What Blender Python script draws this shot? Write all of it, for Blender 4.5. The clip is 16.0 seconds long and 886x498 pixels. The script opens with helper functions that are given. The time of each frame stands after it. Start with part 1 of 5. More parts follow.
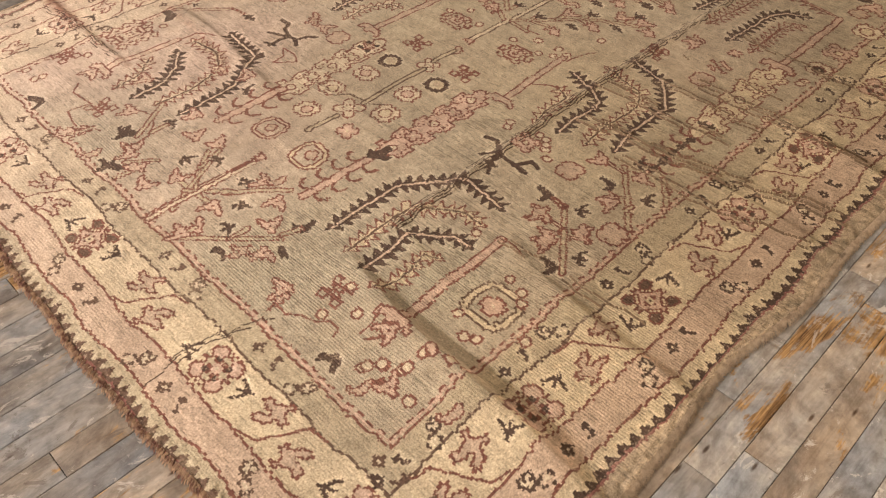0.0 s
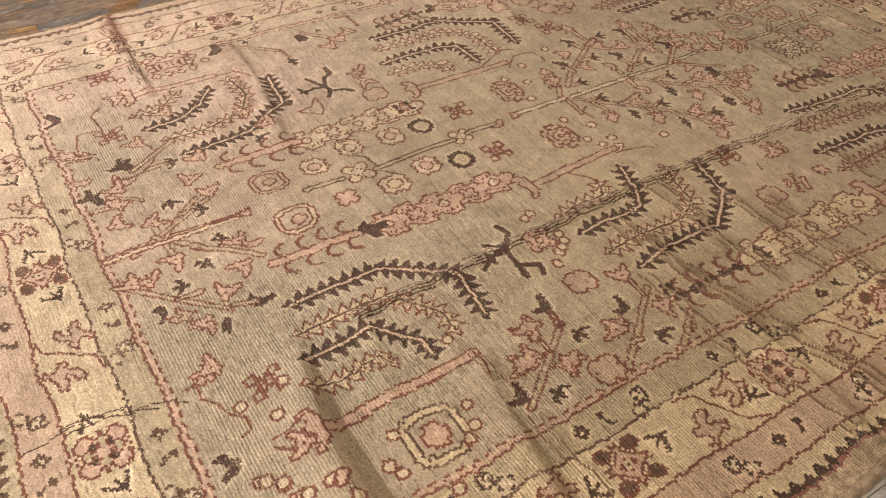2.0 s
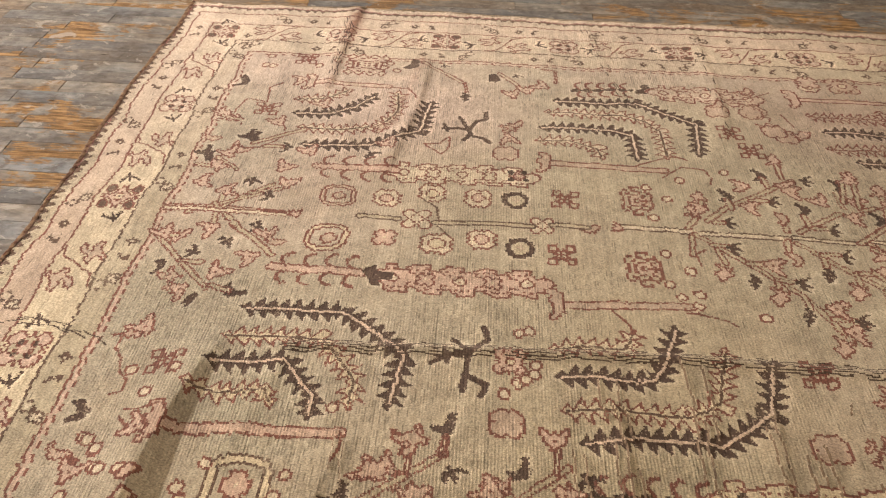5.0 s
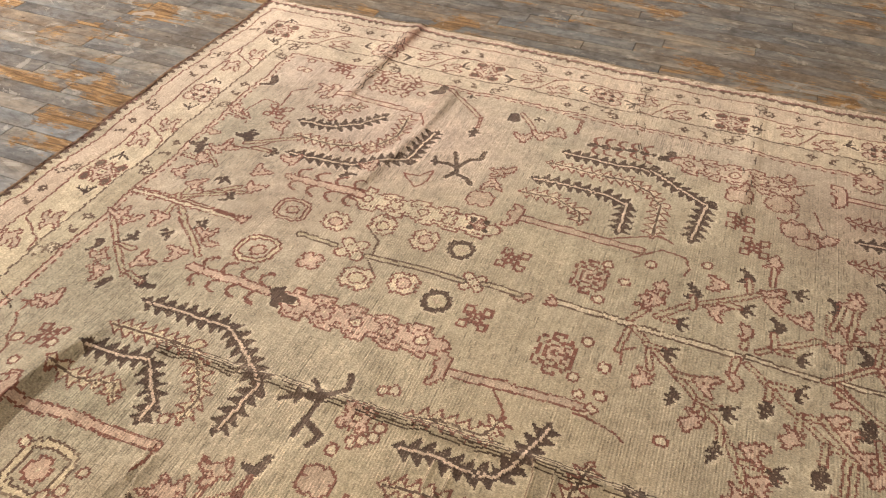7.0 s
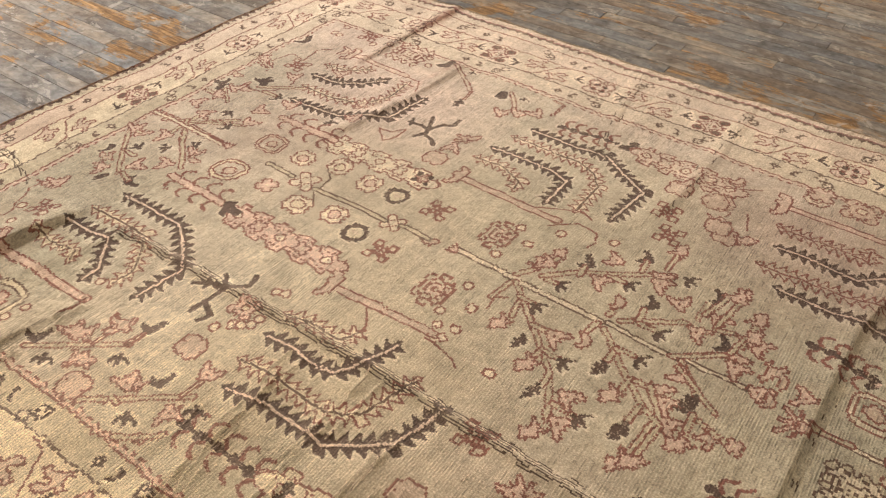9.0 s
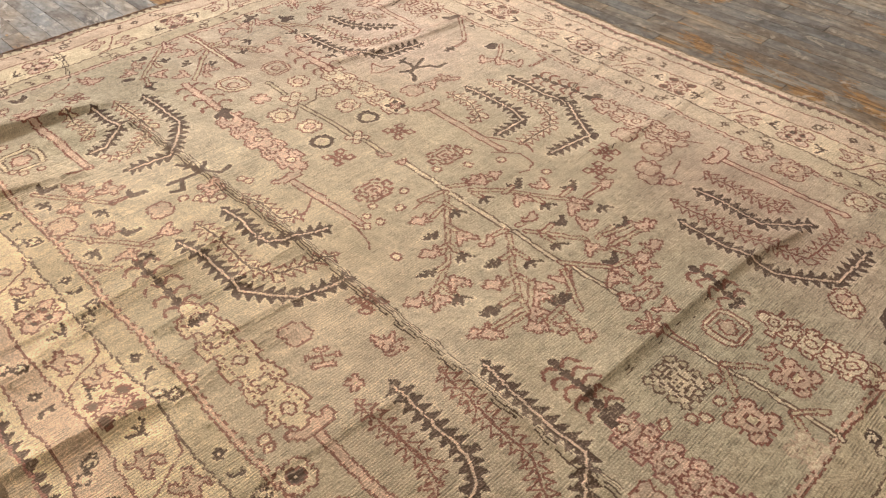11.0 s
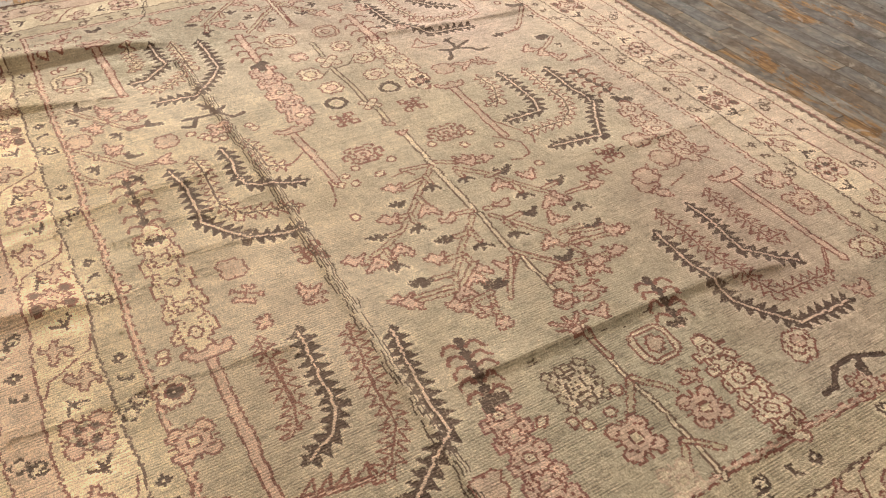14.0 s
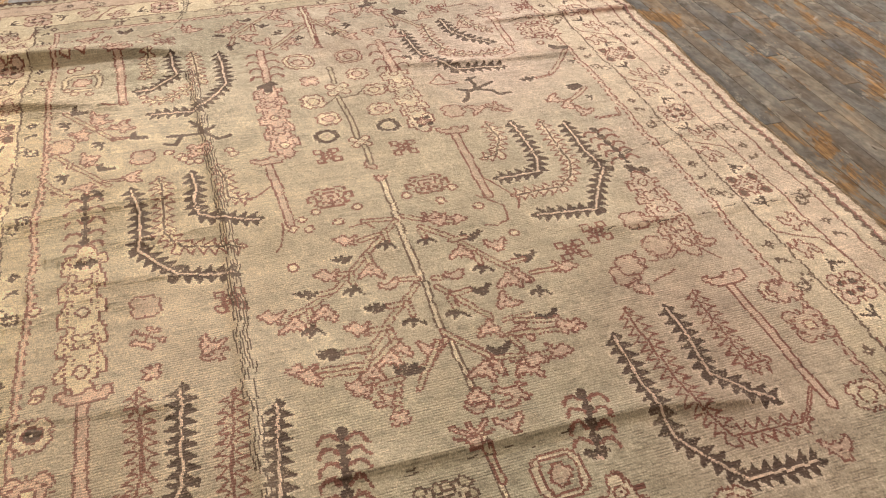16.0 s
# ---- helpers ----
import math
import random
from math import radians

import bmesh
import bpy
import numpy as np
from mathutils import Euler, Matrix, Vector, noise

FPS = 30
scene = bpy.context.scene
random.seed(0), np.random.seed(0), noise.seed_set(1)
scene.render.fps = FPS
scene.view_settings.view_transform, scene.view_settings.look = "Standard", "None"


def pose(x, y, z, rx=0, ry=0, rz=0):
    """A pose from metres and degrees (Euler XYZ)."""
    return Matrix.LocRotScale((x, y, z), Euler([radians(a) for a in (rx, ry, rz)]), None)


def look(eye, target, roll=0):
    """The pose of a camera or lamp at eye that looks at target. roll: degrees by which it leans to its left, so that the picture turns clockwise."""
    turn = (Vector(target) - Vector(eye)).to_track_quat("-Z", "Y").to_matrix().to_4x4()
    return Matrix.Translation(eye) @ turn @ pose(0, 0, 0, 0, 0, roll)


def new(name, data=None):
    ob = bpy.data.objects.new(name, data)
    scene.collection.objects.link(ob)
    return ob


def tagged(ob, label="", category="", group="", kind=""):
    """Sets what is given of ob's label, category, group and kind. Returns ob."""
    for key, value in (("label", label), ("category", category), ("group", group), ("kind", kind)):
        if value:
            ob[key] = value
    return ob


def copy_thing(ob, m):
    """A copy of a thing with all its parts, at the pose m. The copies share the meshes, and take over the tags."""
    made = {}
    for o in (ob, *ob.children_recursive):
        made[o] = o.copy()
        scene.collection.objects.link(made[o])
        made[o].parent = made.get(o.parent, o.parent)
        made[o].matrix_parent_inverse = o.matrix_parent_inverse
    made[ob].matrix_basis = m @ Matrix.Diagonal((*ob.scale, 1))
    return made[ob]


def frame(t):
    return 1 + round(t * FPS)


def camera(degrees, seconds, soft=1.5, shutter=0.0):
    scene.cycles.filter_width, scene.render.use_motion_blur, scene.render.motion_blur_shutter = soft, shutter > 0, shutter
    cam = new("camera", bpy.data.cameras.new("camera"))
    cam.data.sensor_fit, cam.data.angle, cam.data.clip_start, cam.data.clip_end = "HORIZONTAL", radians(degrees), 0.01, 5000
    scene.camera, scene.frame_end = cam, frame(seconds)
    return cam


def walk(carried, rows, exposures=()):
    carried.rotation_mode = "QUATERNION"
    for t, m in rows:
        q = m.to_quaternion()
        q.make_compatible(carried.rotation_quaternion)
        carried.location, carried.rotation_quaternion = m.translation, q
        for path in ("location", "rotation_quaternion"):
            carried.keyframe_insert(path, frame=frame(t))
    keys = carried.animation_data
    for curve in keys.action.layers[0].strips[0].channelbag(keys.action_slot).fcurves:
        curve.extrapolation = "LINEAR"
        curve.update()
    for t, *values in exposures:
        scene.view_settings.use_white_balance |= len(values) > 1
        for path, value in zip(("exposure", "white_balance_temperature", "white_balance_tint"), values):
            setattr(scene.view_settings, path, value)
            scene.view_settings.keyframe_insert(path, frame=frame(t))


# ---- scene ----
cam = camera(59.2, 16.0, soft=1.2)
EXPO = -0.18
METRES, EYE, TILT, LEAN, TURN = 5.263, 1.508, 0.0, 0.0, 44.7
ROWS = [
    (0.0, 0.0, 0.0, 0.0, 0.32, -45.3, -0.32),
    (0.5, 0.0151, 0.0314, -0.0132, 1.78, -44.39, -0.4),
    (1.0, 0.0311, 0.0469, -0.0217, 4.11, -43.44, -0.55),
    (1.5, 0.0463, 0.0491, -0.0203, 7.81, -42.49, -0.73),
    (2.0, 0.0637, 0.0646, -0.0208, 12.92, -41.86, -0.89),
    (2.5, 0.0895, 0.0874, -0.0239, 19.07, -41.42, -1.0),
    (3.0, 0.119, 0.1018, -0.0251, 25.7, -41.14, -1.05),
    (3.5, 0.1475, 0.1158, -0.0233, 32.25, -40.99, -1.09),
    (4.0, 0.1652, 0.1392, -0.0188, 38.39, -40.92, -1.16),
    (6.5, 0.2425, 0.28, -0.0075, 62.27, -40.88, -1.54),
    (7.0, 0.2523, 0.3153, -0.0053, 66.57, -40.87, -1.53),
    (7.5, 0.2846, 0.3325, -0.0007, 70.68, -40.89, -1.43),
    (8.0, 0.3151, 0.3522, 0.0026, 74.46, -40.9, -1.35),
    (8.5, 0.3292, 0.3881, 0.0053, 77.89, -40.89, -1.2),
    (9.0, 0.3458, 0.4212, 0.0052, 80.88, -40.9, -1.09),
    (9.5, 0.3732, 0.4445, 0.0066, 83.4, -40.94, -0.96),
    (12.0, 0.4737, 0.5534, 0.003, 95.19, -41.1, -1.13),
    (12.5, 0.4925, 0.5746, 0.0025, 97.58, -41.13, -1.15),
    (13.0, 0.4897, 0.5905, 0.001, 99.93, -41.17, -1.2),
    (13.5, 0.4582, 0.6048, -0.0003, 102.42, -41.24, -1.28),
    (14.0, 0.4328, 0.62, -0.003, 105.21, -41.28, -1.32),
    (14.5, 0.4265, 0.6438, -0.0013, 108.2, -41.29, -1.35),
    (15.0, 0.4161, 0.67, 0.0047, 111.27, -41.34, -1.37),
    (15.5, 0.378, 0.6853, 0.0038, 114.54, -41.39, -1.38),
    (16.0, 0.3465, 0.6932, 0.0003, 117.59, -41.41, -1.42),
]
walk(cam, [(t, pose(0, 0, EYE, TILT, LEAN, TURN) @ pose(METRES * x, METRES * y, METRES * z, 90 + pitch, roll, yaw)) for t, x, y, z, yaw, pitch, roll in ROWS],
     exposures=[(0.0, EXPO + 0.10, 6850, 15), (3.5, EXPO + 0.14, 6700, 13), (7.0, EXPO + 0.18, 6350, 9), (9.0, EXPO + 0.20, 6350, 9), (12.5, EXPO + 0.30, 6250, 9), (16.0, EXPO + 0.24, 6300, 9)])

# ---------- light ----------
world = bpy.data.worlds.new("room_air")
scene.world = world
world.use_nodes = True
world.node_tree.nodes["Background"].inputs["Color"].default_value = (1.0, 0.92, 0.82, 1)
world.node_tree.nodes["Background"].inputs["Strength"].default_value = 0.05


def area_lamp(name, place, target, sx, sy, power, colour):
    data = bpy.data.lights.new(name, "AREA")
    data.shape, data.size, data.size_y, data.energy, data.color = "RECTANGLE", sx, sy, power, colour
    ob = new(name, data)
    ob.matrix_world = look(place, target)
    return ob


X0, X1, Y0, Y1, HIGH = -8.0, 3.5, -8.0, 8.0, 2.9
# a row of strong lights far past the first end of the rug, weak unseen fill lights added above and beyond it
CEIL_SPOTS = [(-6.0, -4.2, 360), (-3.0, -4.2, 600), (0.0, -4.2, 370), (-4.6, 2.2, 5), (-1.8, 2.2, 5), (1.0, 2.2, 5), (-4.6, 6.2, 6), (-1.8, 6.2, 6), (1.0, 6.2, 6)]
area_lamp("window_light", (X0 - 0.05, 0.5, 1.85), (0.0, 0.5, 0.6), 5.4, 1.6, 250, (0.96, 0.92, 0.88))
for cx, cy, power in CEIL_SPOTS:
    area_lamp("ceiling_light_glow", (cx, cy, HIGH - 0.06), (cx, cy, 0), 0.6, 0.6, power, (0.98, 0.91, 0.86))


# ---------- materials ----------
def shader(name):
    m = bpy.data.materials.new(name)
    m.use_nodes = True
    nt = m.node_tree
    return m, nt, nt.nodes["Principled BSDF"]


def node(nt, kind, **values):
    n = nt.nodes.new(kind)
    for key, value in values.items():
        n.inputs[key.replace("_", " ")].default_value = value
    return n


def mix_colour(nt, fac, a, b, mode="MIX"):
    n = nt.nodes.new("ShaderNodeMix")
    n.data_type, n.blend_type = "RGBA", mode
    for socket, value in ((n.inputs[0], fac), (n.inputs[6], a), (n.inputs[7], b)):
        if isinstance(value, bpy.types.NodeSocket):
            nt.links.new(value, socket)
        else:
            socket.default_value = value if isinstance(value, (int, float)) else (*value, 1)
    return n.outputs[2]


def ramp(nt, fac, *stops):
    n = nt.nodes.new("ShaderNodeValToRGB")
    while len(n.color_ramp.elements) < len(stops):
        n.color_ramp.elements.new(0.5)
    for e, (at, c) in zip(n.color_ramp.elements, stops):
        e.position, e.color = at, (*c, 1) if len(c) == 3 else c
    nt.links.new(fac, n.inputs[0])
    return n.outputs[0]


def maths(nt, op, a, b=0.0):
    n = nt.nodes.new("ShaderNodeMath")
    n.operation = op
    for socket, value in ((n.inputs[0], a), (n.inputs[1], b)):
        if isinstance(value, bpy.types.NodeSocket):
            nt.links.new(value, socket)
        else:
            socket.default_value = value
    return n.outputs[0]


def stretched(nt, sx, sy, sz, kind="Object", shift=None):
    tc = nt.nodes.new("ShaderNodeTexCoord")
    mp = nt.nodes.new("ShaderNodeMapping")
    mp.inputs["Scale"].default_value = (sx, sy, sz)
    nt.links.new(tc.outputs[kind], mp.inputs["Vector"])
    if shift is not None:
        nt.links.new(shift, mp.inputs["Location"])
    return mp.outputs[0]


def noise_at(nt, vec, scale, detail=4.0, rough=0.55, distort=0.0):
    n = node(nt, "ShaderNodeTexNoise", Scale=scale, Detail=detail, Roughness=rough, Distortion=distort)
    nt.links.new(vec, n.inputs["Vector"])
    return n.outputs["Fac"]


def bump(nt, bsdf, height, strength, distance, below=None):
    b = node(nt, "ShaderNodeBump", Strength=strength, Distance=distance)
    nt.links.new(height, b.inputs["Height"])
    if below is not None:
        nt.links.new(below, b.inputs["Normal"])
    nt.links.new(b.outputs[0], bsdf.inputs["Normal"])
    return b.outputs[0]


def wool_material():
    """Old knotted wool pile: the knot colours are woven in, fibres and weft rows are relief."""
    m, nt, bsdf = shader("knotted_wool")
    att = nt.nodes.new("ShaderNodeAttribute")
    att.attribute_name = "knot_colour"
    flat = stretched(nt, 1, 1, 1)
    fibre = noise_at(nt, stretched(nt, 420, 170, 200), 1.0, 3.0, 0.6)
    blot = noise_at(nt, flat, 7.0, 5.0, 0.6)
    tone = ramp(nt, fibre, (0.25, (0.50, 0.48, 0.46)), (0.75, (1.40, 1.40, 1.39)))
    tone2 = ramp(nt, blot, (0.3, (0.90, 0.89, 0.87)), (0.7, (1.08, 1.08, 1.07)))
    c = mix_colour(nt, 1.0, att.outputs["Color"], tone, "MULTIPLY")
    c = mix_colour(nt, 1.0, c, tone2, "MULTIPLY")
    nt.links.new(c, bsdf.inputs["Base Color"])
    bsdf.inputs["Roughness"].default_value = 0.88
    bsdf.inputs["Specular IOR Level"].default_value = 0.18
    bsdf.inputs["Sheen Weight"].default_value = 0.0
    bsdf.inputs["Sheen Roughness"].default_value = 0.45
    bsdf.inputs["Sheen Tint"].default_value = (1.0, 0.86, 0.74, 1)
    wave = nt.nodes.new("ShaderNodeTexWave")
    wave.wave_type, wave.bands_direction = "BANDS", "Y"
    wave.inputs["Scale"].default_value = 0.5 * 2 * math.pi / (20 * 0.0076) * 2
    wave.inputs["Distortion"].default_value = 4.5
    wave.inputs["Detail"].default_value = 2.0
    wave.inputs["Detail Scale"].default_value = 6.0
    nt.links.new(flat, wave.inputs["Vector"])
    worn = ramp(nt, noise_at(nt, flat, 2.3, 3.0, 0.5), (0.44, (0.10, 0.10, 0.10)), (0.58, (1, 1, 1)))
    # the border of the first end has kept its smooth pile
    kept = nt.nodes.new("ShaderNodeSeparateXYZ")
    nt.links.new(flat, kept.inputs[0])
    smooth = nt.nodes.new("ShaderNodeMapRange")
    smooth.inputs["From Min"].default_value, smooth.inputs["From Max"].default_value = 0.50, 0.75
    smooth.inputs["To Min"].default_value = 0.2
    nt.links.new(kept.outputs[1], smooth.inputs["Value"])
    worn = mix_colour(nt, 1.0, worn, smooth.outputs[0], "MULTIPLY")
    rows = mix_colour(nt, 1.0, wave.outputs["Color"], worn, "MULTIPLY")
    lump = noise_at(nt, stretched(nt, 46, 70, 50), 1.0, 3.0, 0.6)
    b0 = bump(nt, bsdf, lump, 0.55, 0.0055)
    b1 = bump(nt, bsdf, rows, 0.6, 0.0032, b0)
    b2 = bump(nt, bsdf, fibre, 0.5, 0.0016, b1)
    # the pile leans towards the first end: its tips catch light with a soft bloom
    lean = nt.nodes.new("ShaderNodeVectorMath")
    lean.operation = "ADD"
    # lean turned round by the first end, to put in the brighter light there
    spot = nt.nodes.new("ShaderNodeSeparateXYZ")
    nt.links.new(flat, spot.inputs[0])

    def span(axis, start, stop):
        n = nt.nodes.new("ShaderNodeMapRange")
        n.interpolation_type = "SMOOTHSTEP"
        n.inputs["From Min"].default_value, n.inputs["From Max"].default_value = start, stop
        nt.links.new(spot.outputs[axis], n.inputs["Value"])
        return n.outputs[0]
    corner = maths(nt, "SUBTRACT", 1.0, span(1, 0.5, 1.6))
    lean_by_place = nt.nodes.new("ShaderNodeCombineXYZ")
    nt.links.new(maths(nt, "SUBTRACT", maths(nt, "MULTIPLY", corner, 1.6), 1.0), lean_by_place.inputs[1])
    nt.links.new(lean_by_place.outputs[0], lean.inputs[1])
    nt.links.new(b2, lean.inputs[0])
    unit = nt.nodes.new("ShaderNodeVectorMath")
    unit.operation = "NORMALIZE"
    nt.links.new(lean.outputs[0], unit.inputs[0])
    nap = node(nt, "ShaderNodeBsdfSheen", Roughness=0.42)
    lay = ramp(nt, noise_at(nt, stretched(nt, 1.0, 1.7, 1.0), 2.6, 4.0, 0.55, 0.6), (0.36, (0.8, 0.8, 0.8)), (0.62, (1.2, 1.2, 1.2)))
    nt.links.new(mix_colour(nt, 1.0, mix_colour(nt, 0.2, c, (0.62, 0.52, 0.42)), lay, "MULTIPLY"), nap.inputs["Color"])
    # sheen brightness put in by place: weak at the first corner, strong along the opposite side
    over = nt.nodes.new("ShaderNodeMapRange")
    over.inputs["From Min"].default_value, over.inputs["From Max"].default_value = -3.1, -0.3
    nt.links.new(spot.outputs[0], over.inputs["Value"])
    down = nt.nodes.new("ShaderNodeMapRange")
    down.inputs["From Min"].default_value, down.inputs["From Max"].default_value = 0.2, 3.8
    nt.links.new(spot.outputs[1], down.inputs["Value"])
    sheen_by_place = mix_colour(nt, 1.0, ramp(nt, over.outputs[0], (0.0, (0.45, 0.45, 0.45)), (0.45, (0.8, 0.8, 0.8)), (0.85, (2.0, 2.0, 2.0))), ramp(nt, down.outputs[0], (0.03, (0.26, 0.26, 0.26)), (0.32, (1, 1, 1))), "MULTIPLY")
    nt.links.new(mix_colour(nt, 1.0, nap.inputs["Color"].links[0].from_socket, sheen_by_place, "MULTIPLY"), nap.inputs["Color"])
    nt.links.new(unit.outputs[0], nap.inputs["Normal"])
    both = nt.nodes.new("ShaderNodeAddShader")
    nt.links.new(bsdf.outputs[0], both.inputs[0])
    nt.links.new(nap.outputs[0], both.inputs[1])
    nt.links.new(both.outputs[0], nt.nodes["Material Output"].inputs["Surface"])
    return m


def cord_material(name, a, b):
    m, nt, bsdf = shader(name)
    v = stretched(nt, 1, 1, 1)
    f = noise_at(nt, v, 60.0, 4.0, 0.6)
    fine = noise_at(nt, v, 900.0, 2.0, 0.6)
    nt.links.new(ramp(nt, f, (0.35, a), (0.62, b)), bsdf.inputs["Base Color"])
    bsdf.inputs["Roughness"].default_value = 0.92
    bsdf.inputs["Specular IOR Level"].default_value = 0.15
    bump(nt, bsdf, fine, 0.5, 0.001)
    return m


def board_material(per_island=False):
    """Reclaimed floor boards: grey weathered paint worn through to orange-brown wood in places."""
    m, nt, bsdf = shader("weathered_board_far" if per_island else "weathered_board")
    if per_island:
        rnd = nt.nodes.new("ShaderNodeNewGeometry").outputs["Random Per Island"]
    else:
        rnd = nt.nodes.new("ShaderNodeObjectInfo").outputs["Random"]
    # every board takes its figure from another place of the log
    vec = nt.nodes.new("ShaderNodeCombineXYZ")
    nt.links.new(maths(nt, "MULTIPLY", rnd, 37.0), vec.inputs[0])
    nt.links.new(maths(nt, "MULTIPLY", rnd, 91.0), vec.inputs[1])
    geo = nt.nodes.new("ShaderNodeNewGeometry")

    def at(sx, sy, loc=True):
        mp = nt.nodes.new("ShaderNodeMapping")
        mp.inputs["Scale"].default_value = (sx, sy, 1)
        nt.links.new(geo.outputs["Position"], mp.inputs["Vector"])
        if loc:
            nt.links.new(vec.outputs[0], mp.inputs["Location"])
        return mp.outputs[0]
    grain = noise_at(nt, at(75, 3.2), 1.0, 6.0, 0.64, 1.8)
    fine = noise_at(nt, at(420, 9), 1.0, 3.0, 0.6)
    cloud = noise_at(nt, at(9, 4.0), 1.0, 9.0, 0.72, 0.6)
    patch = noise_at(nt, at(7.0, 3.0), 1.0, 7.0, 0.66, 0.9)
    patch = maths(nt, "ADD", maths(nt, "MULTIPLY", patch, 0.55), maths(nt, "MULTIPLY", noise_at(nt, at(4.2, 2.6, False), 1.0, 7.0, 0.66, 0.9), 0.60))
    patch = maths(nt, "SUBTRACT", patch, 0.065)
    scuff = noise_at(nt, at(30, 22), 1.0, 4.0, 0.65, 0.3)
    region = noise_at(nt, at(1.3, 1.0, False), 1.0, 2.0, 0.5)
    grey = ramp(nt, cloud, (0.28, (0.090, 0.077, 0.067)), (0.43, (0.145, 0.131, 0.118)), (0.55, (0.200, 0.188, 0.174)), (0.72, (0.31, 0.280, 0.246)))
    brown = ramp(nt, rnd, (0.0, (0.74, 0.76, 0.80)), (0.25, (0.90, 0.95, 1.01)), (0.45, (1.00, 1.01, 1.02)), (0.6, (1.08, 0.98, 0.87)), (0.8, (0.92, 0.86, 0.79)), (0.9, (1.12, 1.12, 1.10)), (1.0, (1.38, 1.30, 1.17)))
    grey = mix_colour(nt, 1.0, grey, brown, "MULTIPLY")
    tint = ramp(nt, noise_at(nt, at(5, 2.5), 1.0, 4.0, 0.6), (0.36, (1.06, 0.97, 0.86)), (0.62, (0.93, 1.0, 1.08)))
    grey = mix_colour(nt, 1.0, grey, tint, "MULTIPLY")
    orange = ramp(nt, grain, (0.30, (0.080, 0.038, 0.012)), (0.46, (0.200, 0.112, 0.044)), (0.70, (0.335, 0.205, 0.085)))
    where = maths(nt, "ADD", patch, maths(nt, "MULTIPLY", maths(nt, "SUBTRACT", region, 0.5), 0.30))
    where = maths(nt, "ADD", where, maths(nt, "MULTIPLY", maths(nt, "SUBTRACT", grain, 0.5), 0.20))
    where = maths(nt, "ADD", where, maths(nt, "MULTIPLY", maths(nt, "SUBTRACT", rnd, 0.5), 0.10))
    mask = ramp(nt, where, (0.562, (0, 0, 0)), (0.600, (0.90, 0.90, 0.90)))
    streak = ramp(nt, grain, (0.30, (0.74, 0.72, 0.70)), (0.50, (1.0, 1.0, 1.0)), (0.72, (1.15, 1.14, 1.12)))
    hair = ramp(nt, fine, (0.30, (0.80, 0.79, 0.78)), (0.6, (1.06, 1.06, 1.06)))
    dab = ramp(nt, scuff, (0.32, (0.74, 0.73, 0.72)), (0.50, (1.0, 1.0, 1.0)), (0.68, (1.22, 1.21, 1.20)))
    c = mix_colour(nt, mask, grey, orange)
    bare = maths(nt, "ADD", maths(nt, "MULTIPLY", mask, 0.85), 0.22)
    c = mix_colour(nt, bare, c, mix_colour(nt, 1.0, c, streak, "MULTIPLY"))
    c = mix_colour(nt, bare, c, mix_colour(nt, 1.0, c, hair, "MULTIPLY"))
    c = mix_colour(nt, 1.0, c, dab, "MULTIPLY")
    # flat-sawn figure: growth rings drawn out along the board
    swirl = noise_at(nt, at(7.0, 0.75), 1.0, 3.0, 0.45, 0.8)
    rings = maths(nt, "ADD", maths(nt, "MULTIPLY", maths(nt, "SINE", maths(nt, "MULTIPLY", swirl, 105.0)), 0.5), 0.5)
    figure = ramp(nt, rings, (0.05, (0.70, 0.69, 0.67)), (0.45, (0.98, 0.98, 0.98)), (1.0, (1.10, 1.10, 1.09)))
    c = mix_colour(nt, bare, c, mix_colour(nt, 1.0, c, figure, "MULTIPLY"))
    # flakes of pale and of dark old paint with hard edges
    flake = noise_at(nt, at(11, 7), 1.0, 9.0, 0.72, 0.9)
    c = mix_colour(nt, ramp(nt, flake, (0.585, (0, 0, 0)), (0.615, (0.55, 0.55, 0.55))), c, (0.36, 0.335, 0.30))
    c = mix_colour(nt, ramp(nt, flake, (0.375, (0.55, 0.55, 0.55)), (0.40, (0, 0, 0))), c, (0.085, 0.068, 0.055))
    # light put in the colour: paler along first long side, darker towards the other
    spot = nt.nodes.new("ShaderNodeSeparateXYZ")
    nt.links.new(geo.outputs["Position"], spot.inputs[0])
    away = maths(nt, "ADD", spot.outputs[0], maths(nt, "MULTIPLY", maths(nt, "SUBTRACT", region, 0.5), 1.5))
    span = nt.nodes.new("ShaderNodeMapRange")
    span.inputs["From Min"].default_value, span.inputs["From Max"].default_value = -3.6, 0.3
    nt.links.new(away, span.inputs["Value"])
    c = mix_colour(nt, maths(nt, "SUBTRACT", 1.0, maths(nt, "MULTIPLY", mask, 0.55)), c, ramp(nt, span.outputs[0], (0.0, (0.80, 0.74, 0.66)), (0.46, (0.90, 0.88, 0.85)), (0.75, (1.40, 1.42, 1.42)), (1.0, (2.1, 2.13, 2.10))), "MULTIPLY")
    # nail holes and knots
    vor = nt.nodes.new("ShaderNodeTexVoronoi")
    vor.inputs["Scale"].default_value = 1.0
    nt.links.new(at(16, 4.5), vor.inputs["Vector"])
    knot = ramp(nt, vor.outputs["Distance"], (0.035, (0.30, 0.24, 0.20)), (0.085, (1, 1, 1)))
    c = mix_colour(nt, 1.0, c, knot, "MULTIPLY")
    nt.links.new(c, bsdf.inputs["Base Color"])
    nt.links.new(ramp(nt, cloud, (0.3, (0.78, 0.78, 0.78)), (0.7, (0.64, 0.64, 0.64))), bsdf.inputs["Roughness"])
    bsdf.inputs["Specular IOR Level"].default_value = 0.04
